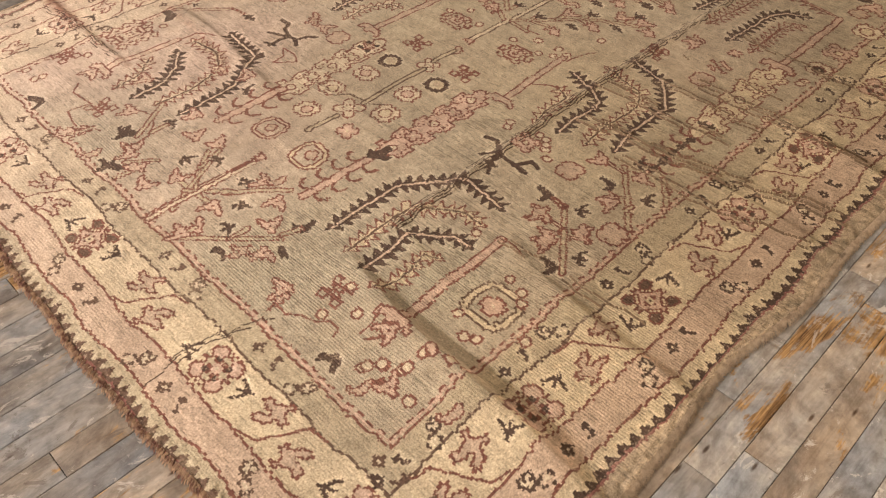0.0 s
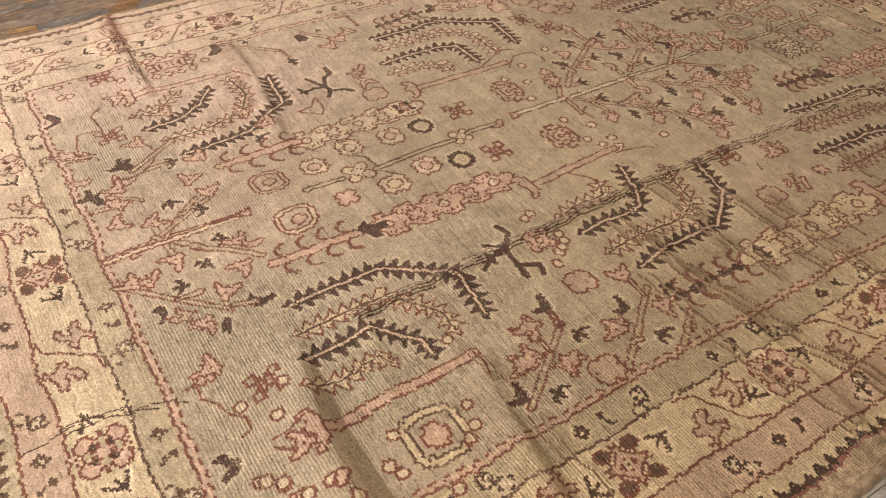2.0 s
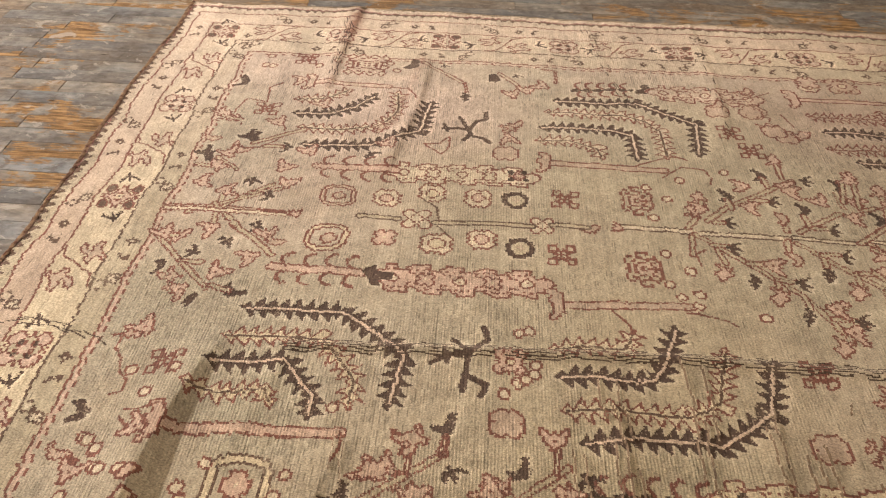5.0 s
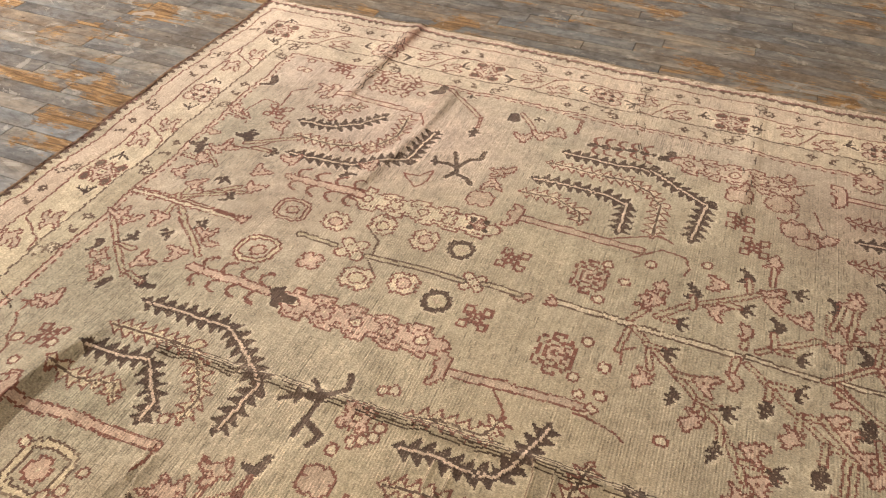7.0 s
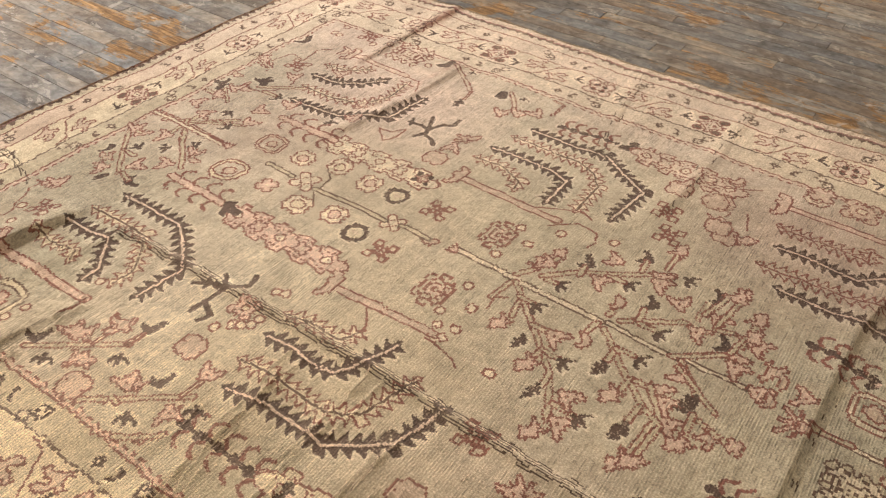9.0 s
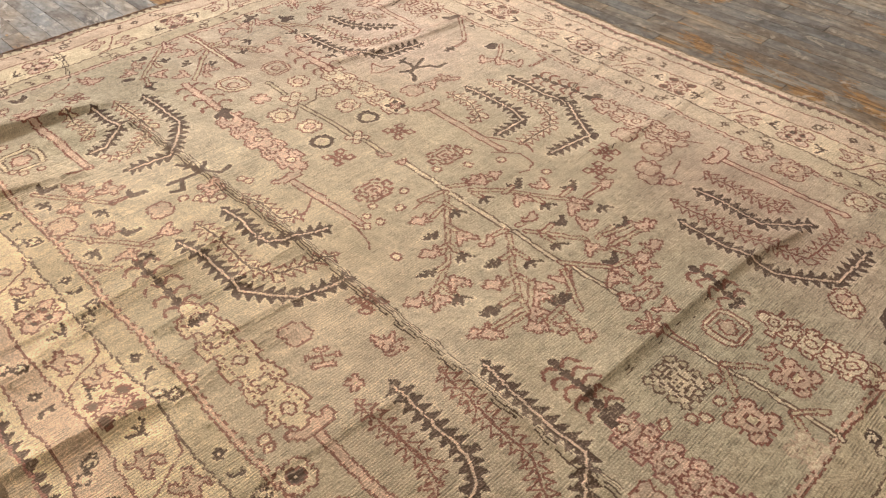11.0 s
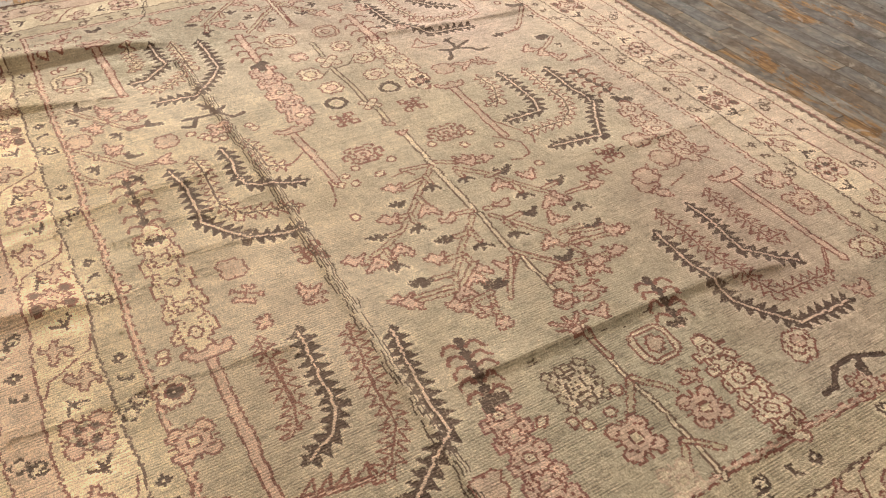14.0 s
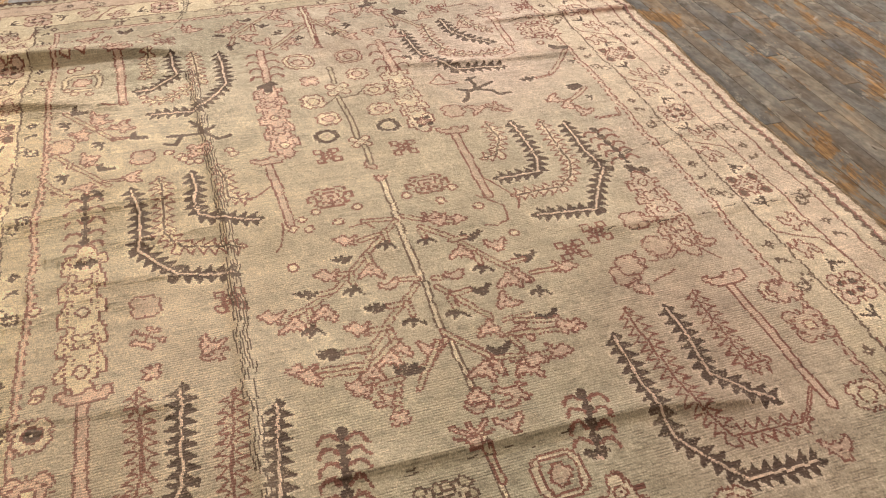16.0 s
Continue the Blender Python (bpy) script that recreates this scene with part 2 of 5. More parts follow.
    b0 = bump(nt, bsdf, rings, 0.25, 0.0010)
    b1 = bump(nt, bsdf, grain, 0.35, 0.0022, b0)
    bump(nt, bsdf, fine, 0.25, 0.0008, b1)
    return m


def plaster_material():
    m, nt, bsdf = shader("painted_plaster")
    f = noise_at(nt, stretched(nt, 1, 1, 1), 3.0, 5.0)
    nt.links.new(ramp(nt, f, (0.3, (0.60, 0.55, 0.48)), (0.7, (0.66, 0.61, 0.54))), bsdf.inputs["Base Color"])
    bsdf.inputs["Roughness"].default_value = 0.9
    return m


def plain_material(name, colour, rough, emit=0.0):
    m, nt, bsdf = shader(name)
    bsdf.inputs["Base Color"].default_value = (*colour, 1)
    bsdf.inputs["Roughness"].default_value = rough
    if emit:
        bsdf.inputs["Emission Color"].default_value = (1.0, 0.82, 0.6, 1)
        bsdf.inputs["Emission Strength"].default_value = emit
    return m


WOOL = wool_material()
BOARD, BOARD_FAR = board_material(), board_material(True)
PLASTER = plaster_material()
SUBFLOOR = plain_material("dark_subfloor", (0.018, 0.013, 0.010), 0.95)
WHITE = plain_material("white_lamp_rim", (0.75, 0.73, 0.70), 0.5)
GLOW = plain_material("lamp_diffuser", (0.8, 0.78, 0.74), 0.6, 3.0)
RED_CORD = cord_material("red_brown_cord", (0.105, 0.050, 0.038), (0.30, 0.205, 0.130))
TAN_CORD = cord_material("tan_wool_cord", (0.27, 0.205, 0.140), (0.44, 0.350, 0.250))


# ---------- building helpers ----------
def part(name, bm, material, parent=None, label=""):
    me = bpy.data.meshes.new(name)
    bm.to_mesh(me)
    bm.free()
    me.materials.append(material)
    ob = new(name, me)
    if parent is not None:
        ob.parent = parent
    if label:
        tagged(ob, label)
    return ob


def box_into(bm, x0, x1, y0, y1, z0, z1):
    v = [bm.verts.new((x, y, z)) for z in (z0, z1) for y in (y0, y1) for x in (x0, x1)]
    for f in ((0, 2, 3, 1), (4, 5, 7, 6), (0, 1, 5, 4), (2, 6, 7, 3), (0, 4, 6, 2), (1, 3, 7, 5)):
        bm.faces.new([v[i] for i in f])


def box(name, material, *ends, parent=None, label=""):
    bm = bmesh.new()
    box_into(bm, *ends)
    return part(name, bm, material, parent, label)


# ---------- the room ----------
tagged(box("wall_east", PLASTER, X1, X1 + 0.12, Y0 - 0.12, Y1 + 0.12, -0.05, HIGH), "plain cream plaster wall beyond the floor", "wall", kind="structure")
bm = bmesh.new()
box_into(bm, X0 - 0.12, X0, Y0 - 0.12, -2.3, -0.05, HIGH)
box_into(bm, X0 - 0.12, X0, 3.3, Y1 + 0.12, -0.05, HIGH)
box_into(bm, X0 - 0.12, X0, -2.3, 3.3, -0.05, 1.0)
box_into(bm, X0 - 0.12, X0, -2.3, 3.3, 2.7, HIGH)
tagged(part("wall_west", bm, PLASTER), "plain cream plaster wall with a wide window opening", "wall", kind="structure")
bm = bmesh.new()
for a in ((-2.3, 3.3, 1.0, 1.06), (-2.3, 3.3, 2.64, 2.7), (-2.3, -2.24, 1.06, 2.64), (3.24, 3.3, 1.06, 2.64), (-0.45, -0.40, 1.06, 2.64), (1.40, 1.45, 1.06, 2.64)):
    box_into(bm, X0 + 0.002, X0 + 0.03, a[0], a[1], a[2], a[3])
tagged(part("window_1", bm, WHITE), "white frame of a wide window in the wall", "window", kind="structure")
tagged(box("wall_north", PLASTER, X0, X1, Y1, Y1 + 0.12, -0.05, HIGH), "plain cream plaster wall beyond the floor", "wall", kind="structure")
tagged(box("wall_south", PLASTER, X0, X1, Y0 - 0.12, Y0, -0.05, HIGH), "plain cream plaster wall beyond the floor", "wall", kind="structure")
tagged(box("ceiling", PLASTER, X0 - 0.12, X1 + 0.12, Y0 - 0.12, Y1 + 0.12, HIGH, HIGH + 0.1), "plain white ceiling over the room", "ceiling", kind="structure")
lamp = tagged(new("ceiling_light"), "square white ceiling light fixed to the ceiling, assumed, out of view", "ceiling light", "ceiling lights")
bm = bmesh.new()
for a in ((-0.60, 0.60, -0.60, -0.57), (-0.60, 0.60, 0.57, 0.60), (-0.60, -0.57, -0.57, 0.57), (0.57, 0.60, -0.57, 0.57)):
    box_into(bm, *a, -0.05, 0.0)
part("frame", bm, WHITE, lamp)
box("diffuser", GLOW, -0.568, 0.568, -0.568, 0.568, -0.03, -0.012, parent=lamp)
lamp.matrix_basis = pose(*CEIL_SPOTS[0][:2], HIGH)
for cx, cy, power in CEIL_SPOTS[1:]:
    copy_thing(lamp, pose(cx, cy, HIGH))

# ---------- the rug's drawing, knot by knot ----------
K = 0.0034
KNOT = 2 * K
XC, XA, YD, YB = -3.152, -0.256, 0.190, 3.848
NX, NY = round((XA - XC) / K), round((YB - YD) / K)
INK = {"g": 0, "c": 1, "y": 2, "p": 3, "r": 4, "D": 5, "b": 6, "k": 7, "o": 8, "t": 9, "n": 10, "w": 11, "R": 12, "e": 13, "q": 14}
CLOTH = np.zeros((NY, NX), np.uint8)
GX, GY = XC + (np.arange(NX) + 0.5) * K, YD + (np.arange(NY) + 0.5) * K
# inner sides of the bands: edge strip, serrated band, outer guard, main border, inner guard
SIDE_A, SIDE_C = (-0.318, -0.372, -0.466, -0.614, -0.694), (-3.106, -3.048, -2.948, -2.803, -2.712)
SIDE_D, SIDE_B = (0.200, 0.246, 0.330, 0.468, 0.545), (3.822, 3.765, 3.680, 3.545, 3.434)


def window(x0, x1, y0, y1):
    i0, i1 = max(0, int((x0 - XC) / K)), min(NX, int((x1 - XC) / K) + 2)
    j0, j1 = max(0, int((y0 - YD) / K)), min(NY, int((y1 - YD) / K) + 2)
    if i0 >= i1 or j0 >= j1:
        return None
    return CLOTH[j0:j1, i0:i1], GX[None, i0:i1], GY[j0:j1, None]


def along(pts, gx, gy):
    """Distance from a polyline, signed side, and arc length at the nearest place."""
    best, side, run, s0 = 1e9 * np.ones(np.broadcast(gx, gy).shape), 0.0, 0.0, 0.0
    side, run = np.zeros_like(best), np.zeros_like(best)
    for (ax, ay), (bx, by) in zip(pts, pts[1:]):
        dx, dy = bx - ax, by - ay
        n = math.hypot(dx, dy) or 1e-6
        t = np.clip(((gx - ax) * dx + (gy - ay) * dy) / n ** 2, 0, 1)
        px, py = gx - ax - t * dx, gy - ay - t * dy
        d = np.sqrt(px ** 2 + py ** 2)
        near = d < best
        best = np.where(near, d, best)
        side = np.where(near, np.sign(dx * py - dy * px), side)
        run = np.where(near, s0 + t * n, run)
        s0 += n
    return best, side, run, s0


def field_of(pts, pad):
    xs, ys = [p[0] for p in pts], [p[1] for p in pts]
    return window(min(xs) - pad, max(xs) + pad, min(ys) - pad, max(ys) + pad)


def rim(mask, depth):
    """The outer layer of a mask, depth metres thick."""
    core = np.pad(mask, 1)
    for _ in range(max(1, round(depth / K))):
        core[1:-1, 1:-1] = core[1:-1, 1:-1] & core[:-2, 1:-1] & core[2:, 1:-1] & core[1:-1, :-2] & core[1:-1, 2:]
    return mask & ~core[1:-1, 1:-1]


def line(ink, w, *pts):
    w = min(w, 0.0066) if w < 0.008 else w
    win = field_of(pts, w)
    if win:
        cells, gx, gy = win
        cells[along(pts, gx, gy)[0] < w / 2] = INK[ink]


def dashes(ink, w, pitch, *pts, off=0.0):
    win = field_of(pts, w)
    if win:
        cells, gx, gy = win
        d, _, s, _ = along(pts, gx, gy)
        cells[(d < w / 2) & (((s + off) / pitch) % 1.0 < 0.55)] = INK[ink]


def rails(edge, fill, w, *pts, lw=0.0062):
    """A bar of one colour with a line along both sides."""
    win = field_of(pts, w)
    if win:
        cells, gx, gy = win
        d = along(pts, gx, gy)[0]
        cells[d < w / 2] = INK[edge]
        cells[d < w / 2 - lw] = INK[fill]


def comb(ink, fill, w, pitch, *pts, core="", lean=0.35):
    """A willow spray: a stroke with pointed leaves along both sides. With a fill it is drawn in outline."""
    win = field_of(pts, w)
    if not win:
        return
    cells, gx, gy = win
    d, side, s, total = along(pts, gx, gy)
    saw = ((s - lean * d + np.where(side > 0, 0.4, 0.0) * pitch) / pitch) % 1.0
    leaf = w / 2 * (0.30 + 0.72 * np.clip(1.12 - np.abs(saw - 0.52) / 0.40, 0, 1))
    leaf = leaf * np.clip(0.35 + s / 0.05, 0, 1) * np.where(s > total - 0.004, 0.42, 1.0)
    mask = d < leaf
    if fill:
        cells[mask] = INK[fill]
        cells[rim(mask, 0.0060)] = INK[ink]
    else:
        cells[mask] = INK[ink]
    if core:
        cells[(d < 0.0036) & (s > 0.006) & (s < total - 0.006)] = INK[core]


def blot(ink, edge, *pts):
    """A figure of straight sides in one colour, with a knotted outline where an edge colour is given."""
    win = field_of(pts, 0.02)
    if not win:
        return
    cells, gx, gy = win
    inside = np.zeros(np.broadcast(gx, gy).shape, bool)
    for (ax, ay), (bx, by) in zip(pts, pts[1:] + pts[:1]):
        if abs(by - ay) > 1e-9:
            inside ^= ((ay > gy) != (by > gy)) & (gx < ax + (gy - ay) * (bx - ax) / (by - ay))
    cells[inside] = INK[ink]
    if edge:
        cells[along(pts + pts[:1], gx, gy)[0] < 0.0038] = INK[edge]


def stem(*pts):
    """A slanting twig: two lines of single knots with the ground between them."""
    win = field_of(pts, 0.016)
    if win:
        cells, gx, gy = win
        d, _, s, _ = along(pts, gx, gy)
        cells[d < 0.0046] = INK["n"]
        cells[(d >= 0.0046) & (d < 0.0112) & ((s / 0.0102) % 1.0 < 0.82)] = INK["r"]


def fishbone(ink, hook, w, pitch, n, a, b):
    """A stem from a to b with n pairs of curved hooks."""
    if ink == "r":
        rails("r", "p", 0.034, a, b)
    else:
        dashes(ink, 0.026, math.dist(a, b) / n, a, b)
        line(ink, 0.012, a, b)
    ux, uy = b[0] - a[0], b[1] - a[1]
    full = math.hypot(ux, uy)
    ux, uy = ux / full, uy / full
    for i in range(n):
        s = full * (i + 0.5) / n
        for q in (-1, 1):
            px, py = a[0] + ux * s, a[1] + uy * s
            nx, ny = -uy * q, ux * q
            arc = [(px + nx * w * r + ux * f * w, py + ny * w * r + uy * f * w) for r, f in ((0.20, 0.10), (0.45, -0.16), (0.75, -0.14), (0.95, 0.12), (0.98, 0.30))]
            line(hook, 0.0105, *arc)


def totem(fill, edge, w, lobes, a, b, roses="r"):
    """A long lobed cartouche from a to b with a row of little flowers."""
    ux, uy = b[0] - a[0], b[1] - a[1]
    full = math.hypot(ux, uy)
    win = field_of((a, b), w)
    cells, gx, gy = win
    d, side, s, _ = along((a, b), gx, gy)
    t = (s / full * lobes + np.where(side > 0, 0.35, 0.0)) % 1.0
    half = w / 2 * np.where(t < 0.22, 0.68, np.where(t < 0.40, 0.84, 1.0))
    half = half * np.where((s < 0.022) | (s > full - 0.022), 0.6, 1.0)
    cells[d < half] = INK[fill]
    cells[rim(d < half, 0.0064)] = INK[edge]
    beat = (s / 0.0165 + np.where(side > 0, 0.4, 0.0)) % 1.0
    cells[(np.abs(d - 0.30 * w) < 0.0034) & (d < half - 0.008) & (beat < 0.5)] = INK[roses]
    cells[(np.abs(d - 0.17 * w) < 0.0034) & (beat > 0.35) & ((s / full * lobes) % 1.0 < 0.25)] = INK[roses]
    for i in range(lobes):
        f = (i + 0.5) / lobes
        x, y = a[0] + ux * f, a[1] + uy * f
        stamp("posy" if i % 2 else "eye", x, y, w * (0.46 if i % 2 else 0.34), inks={"r": roses, "p": fill})
        for q in (-1, 1):
            g = (i + 0.98) / lobes
            sx, sy = a[0] + ux * g - q * uy / full * w * 0.24, a[1] + uy * g + q * ux / full * w * 0.24
            line(roses, 0.0058, (sx - 0.008, sy), (sx + 0.008, sy + 0.005 * q))
            line(roses, 0.0058, (x - q * uy / full * w * 0.36, y + q * ux / full * w * 0.36), (x - q * uy / full * w * 0.30, y + q * ux / full * w * 0.30 + 0.010))


def mirrored(rows):
    """A whole stamp from its upper left quarter, which holds the middle row and column."""
    full = [r + r[-2::-1] for r in rows]
    return full + full[-2::-1]


def halved(rows):
    return [r + r[-2::-1] for r in rows]


STAMPS = {
    "rose": mirrored(["...rr.r", "..rccrc", ".rccccc", "rccccrr", "rcccrpp", ".rcrppp", "rccrppy"]),
    "posy": mirrored([".rr.", "rprr", "rrpp", ".rpy"]),
    "clover": mirrored([".rrr..", "rccrr.", "rcccrr", "rrccrc", ".rrrcc", "..rccc"]),
    "eye": mirrored(["..rr", ".rrc", "rrcc", "rccr"]),
    "ring": mirrored(["...DDD", ".DDDDD", ".DDDnn", "DDDnnn", "DDnnne", "DDnnec"]),
    "bloom": mirrored(["..rrr..r", ".rpppr.r", "rpppprrp", "rppprppp", "rprrpppp", ".rrppprr", "..rppryy", "rrrpprys"[:7] + "y"]),
    "spot": mirrored(["..D", ".DD", "DDc"]),
    "bead": mirrored([".rr", "rrc", "rcc"]),
    "dark_flower": mirrored([".DDDD..r.", "DDDDDD.rp", "DDDDDDDrp", "DDDDDD.rp", ".DDDD.rpp", "...D.rppp", "...rrpppr", "rrppppryy", ".pppprryD"]),
    "pink_flower": mirrored(["..rrr.r.", ".rpppr.r", "rppppprn", "rpppprnn", "rpppDDrn", ".rprDDrp", "..rnrrpp", "rrnnnppc"]),
    "arrow": halved(["D...D", "DD..D", ".DD.D", "..DDD", "...DD", "....D", "....D"]),
    "bird": [".......DD", ".......DDD", "D.....DDD", "DDD.DDDDD", "DDDDDDDD.", ".DDDDDDD.", "..DDDDD..", "....DD..."],
    "flatbird": ["....DD....", "..D.DDD.DD", "DDDDDDDDDD", ".DDDDDDDD.", "..DD.DDDD.", ".....DD..."],
    "lattice_cross": ["rrrr...rrrr", "r..r...r..r", "r..rr.rr..r", "rrrrrrrrrrr", "..rr.r.rr..", "...rrrrr...", "..rr.r.rr..", "rrrrrrrrrrr", "r..rr.rr..r", "r..r...r..r", "rrrr...rrrr"],
    "quatre": mirrored(["..rrrr", ".reeer", "rreeee", "reeeee", "rreeee", ".reeee"]),
    "leaf": ["...rr...rr", "..rppr.rpr", "rrpppprpr.", "rpppppppr.", ".rrpppprr.", "...rppppr.", "....rr.rrr"],
    "claw": ["...DD....", "...DD....", ".DDDDDD..", "DDDDDDDD.", "DD.DD..DD", "D..DD...D", "...D....."],
    "heart": halved([".DDD..", "DDDDD.", "DDDDDD", ".DDDDp", "..DDpp", "...Dpp"]),
    "comma": ["..DD", ".DD.", ".D..", "DD..", "DDD."],
    "bracket": ["DD.DD........", "D...D..DDD...", ".ccc.DDDcDD..", "D.c.DDDcccDD.", "DD.DD.DDcDcD.", "......DccDDD.", ".......DDD..."],
    "sprig": [".rr....rr.", "reerrrreer", ".reeeeer..", "..rrreer..", "....reeer.", ".rrreereer", "reeeer.rr.", ".rrrr....."],
    "bud": ["rr.....rr", "rpr.r.rpr", "rpprrrppr", ".rpppppr.", ".rpprppr.", "..rpppr..", "...rpr...", "...rpr..."],
    "tuft": ["r.r.r.r", "rrrrrrr", ".rpppr.", ".rrprr.", "..rpr..", "...r..."],
    "twig": halved(["....rr.", "...rppr", "....rrr", "rr....r", "pprrrrr", "rr....r", "......r", "...rrrr", "..rpppp", "..rrrrr"]),
    "cross_flower": mirrored(["..rrr", "..ree", "rrree", "reeee", "reeec"]),
    "octagon": mirrored(["....rrrrr", "..rrccccc", ".rccrrrrr", ".rcr.....", "rccr.....", "rcr......", "rcr......", "rcr......", "rcr......"]),
    "medallion": mirrored(["..rr...rr.", ".rccrrrccr", "rcccrprccr", ".rcrpprrrr", "..rppprppp", ".rrpprprrr", "rccrprppyr", "rccrpprpyp", ".rrrpprprp", "...rppryyy"]),
    "palmette": ["rr...rr...rr", "rpr..rr..rpr", ".rpr.rr.rpr.", "..rprrrrpr..", "r..rprrpr..r", "rrr.rrrr.rrr", ".rrrrrrrrrr.", "...rrppr....", "....rppr....", "....rppr...."],
    "crab": halved(["...rrr..r", "..r...rrr", "..r.r...e", "...rr.rrr", "rrr..reee", "r.rr.rerr", "r..r.rer.", "rr.rr.eer", "...r.rrer", "..rr.rerr", "...rr.eer", "....rrrrr"]),
    "curl": ["rr...rr.rr", "rprrrpprpr", ".rpppppppr", "..rrrrrrr."],
    "wing": ["......rrr.", ".....reer.", "rr..reeer.", "reerreeer.", "reeeeeer..", ".rreeerr..", "...rrr...."],
}


def stamp(kind, x, y, w, turn=0.0, flip=False, inks=None):
    """Knots a small motif, w wide, its middle at x, y. Unturned, its top points to the -y end and its right to the -x side."""
    rows = STAMPS[kind]
    nr, nc = len(rows), max(len(r) for r in rows)
    cell = w / nc if w else KNOT
    win = window(x - 0.75 * cell * max(nr, nc), x + 0.75 * cell * max(nr, nc), y - 0.75 * cell * max(nr, nc), y + 0.75 * cell * max(nr, nc))
    if not win:
        return
    cells, gx, gy = win
    dx, dy = -(gx - x), -(gy - y)
    ca, sa = math.cos(radians(turn)), math.sin(radians(turn))
    u, v = dx * ca + dy * sa, -dx * sa + dy * ca
    if flip:
        u = -u
    ci, ri = np.floor(u / cell + nc / 2).astype(int), np.floor(-v / cell + nr / 2).astype(int)
    inked, outer, plain = np.zeros(u.shape, bool), np.zeros(u.shape, bool), "g"
    for row in rows:
        for ch in row:
            if ch in "pcynwe" and kind != "crab":
                plain = ch
    for r, row in enumerate(rows):
        for c, ch in enumerate(row):
            if ch != ".":
                here = (ci == c) & (ri == r)
                inked |= here
                if ch == "r" and plain != "g":
                    around = [rows[b][a] if 0 <= b < nr and 0 <= a < len(rows[b]) else "." for b in (r - 1, r, r + 1) for a in (c - 1, c, c + 1)]
                    if "." in around:
                        outer |= here
                        continue
                if inks and ch in inks:
                    ch = inks[ch]
                cells[here] = INK[ch]
    if plain != "g" and outer.any():
        swap = inks or {}
        cells[outer] = INK[swap.get(plain, plain)]
        edge = rim(inked, 0.0060) & (cells != INK["D"])
        cells[edge] = INK[swap.get("r", "r")]


def pillar(a, b, w=0.030, cap=0.10, fill="p", edge="r"):
    """A pink post from its curled cap at a down to b."""
    rails(edge, fill, w, a, b)
    stamp("curl", a[0], a[1], cap, turn=math.degrees(math.atan2(b[0] - a[0], b[1] - a[1])) * -1, inks={"r": edge, "p": fill})


def bands():
    """Ground colours of the borders and the lines between them."""
    gx, gy = np.meshgrid(GX, GY)
    rough = np.random.default_rng(77)
    jog = np.repeat(rough.integers(-1, 2, (2, 700)), 3, axis=1) * 0.0020
    wob = 0.0035 * np.sin(gy * 9.0 + 1.0) + 0.0025 * np.sin(gy * 23.0) + 0.002 * np.sin(gx * 17.0)
    wob2 = 0.0035 * np.sin(gx * 8.0 + 2.0) + 0.0025 * np.sin(gx * 21.0) + 0.002 * np.sin(gy * 15.0)

    wob = wob + jog[0, :NY][:, None]
    wob2 = wob2 + jog[1, :NX][None]

    def inside(k, grow=0.0):
        return (gx + wob < SIDE_A[k] + grow) & (gx + wob > SIDE_C[k] - grow) & (gy + wob2 > SIDE_D[k] - grow) & (gy + wob2 < SIDE_B[k] + grow)
    CLOTH[:] = INK["t"]
    CLOTH[gx < -3.0] = INK["w"]
    # serrated band: dark teeth on cream
    CLOTH[inside(0, 0.008)] = INK["R"]
    CLOTH[inside(0)] = INK["y"]
    CLOTH[inside(0) & ((gy < 0.3) | (gx < -3.0))] = INK["n"]
    a = np.minimum(np.minimum(SIDE_A[0] - gx - wob, gx + wob - SIDE_C[0]), np.minimum(gy + wob2 - SIDE_D[0], SIDE_B[0] - gy - wob2))
    on_y = np.minimum(SIDE_A[0] - gx, gx - SIDE_C[0]) < np.minimum(gy - SIDE_D[0], SIDE_B[0] - gy)
    run = np.where(on_y, gy * 1.0, gx * 1.0)
    pitch = np.where(on_y, 0.038, 0.037)
    saw = (run / pitch + 0.15 * np.sin(run * 11)) % 1.0
    deep = np.where(gx < -3.0, 0.012, 0.019)
    tooth = 0.006 + deep * np.floor(4 * (1 - np.abs(2 * saw - 1))) / 3.0
    CLOTH[inside(0) & (a < tooth)] = INK["D"]
    CLOTH[inside(0) & (a < tooth) & ((gy < 0.3) | (gx < -3.0))] = INK["b"]
    for k, (edge, fill) in enumerate((("r", "w"), ("r", "y"), ("b", "n"), ("r", "g"))):
        CLOTH[inside(k + 1, 0.0034)] = INK[edge]
        CLOTH[inside(k + 1, -0.0034)] = INK[fill]
    ring = inside(4, -0.014) & ~inside(4, -0.021)
    dash = ((np.where(on_y, gy, gx)) / 0.034) % 1.0 < 0.6
    CLOTH[inside(4, -0.005) & ~inside(4, -0.014)] = INK["p"]
    CLOTH[ring & dash] = INK["r"]


def place(side, run, across):
    """A point of a border: its run along the side and its depth across, 0 at the outer line and 1 at the inner of the main border."""
    if side in "AC":
        lo, hi = (SIDE_A if side == "A" else SIDE_C)[2:4]
        return lo + (hi - lo) * across, run
    lo, hi = (SIDE_D if side == "D" else SIDE_B)[2:4]
    return run, lo + (hi - lo) * across


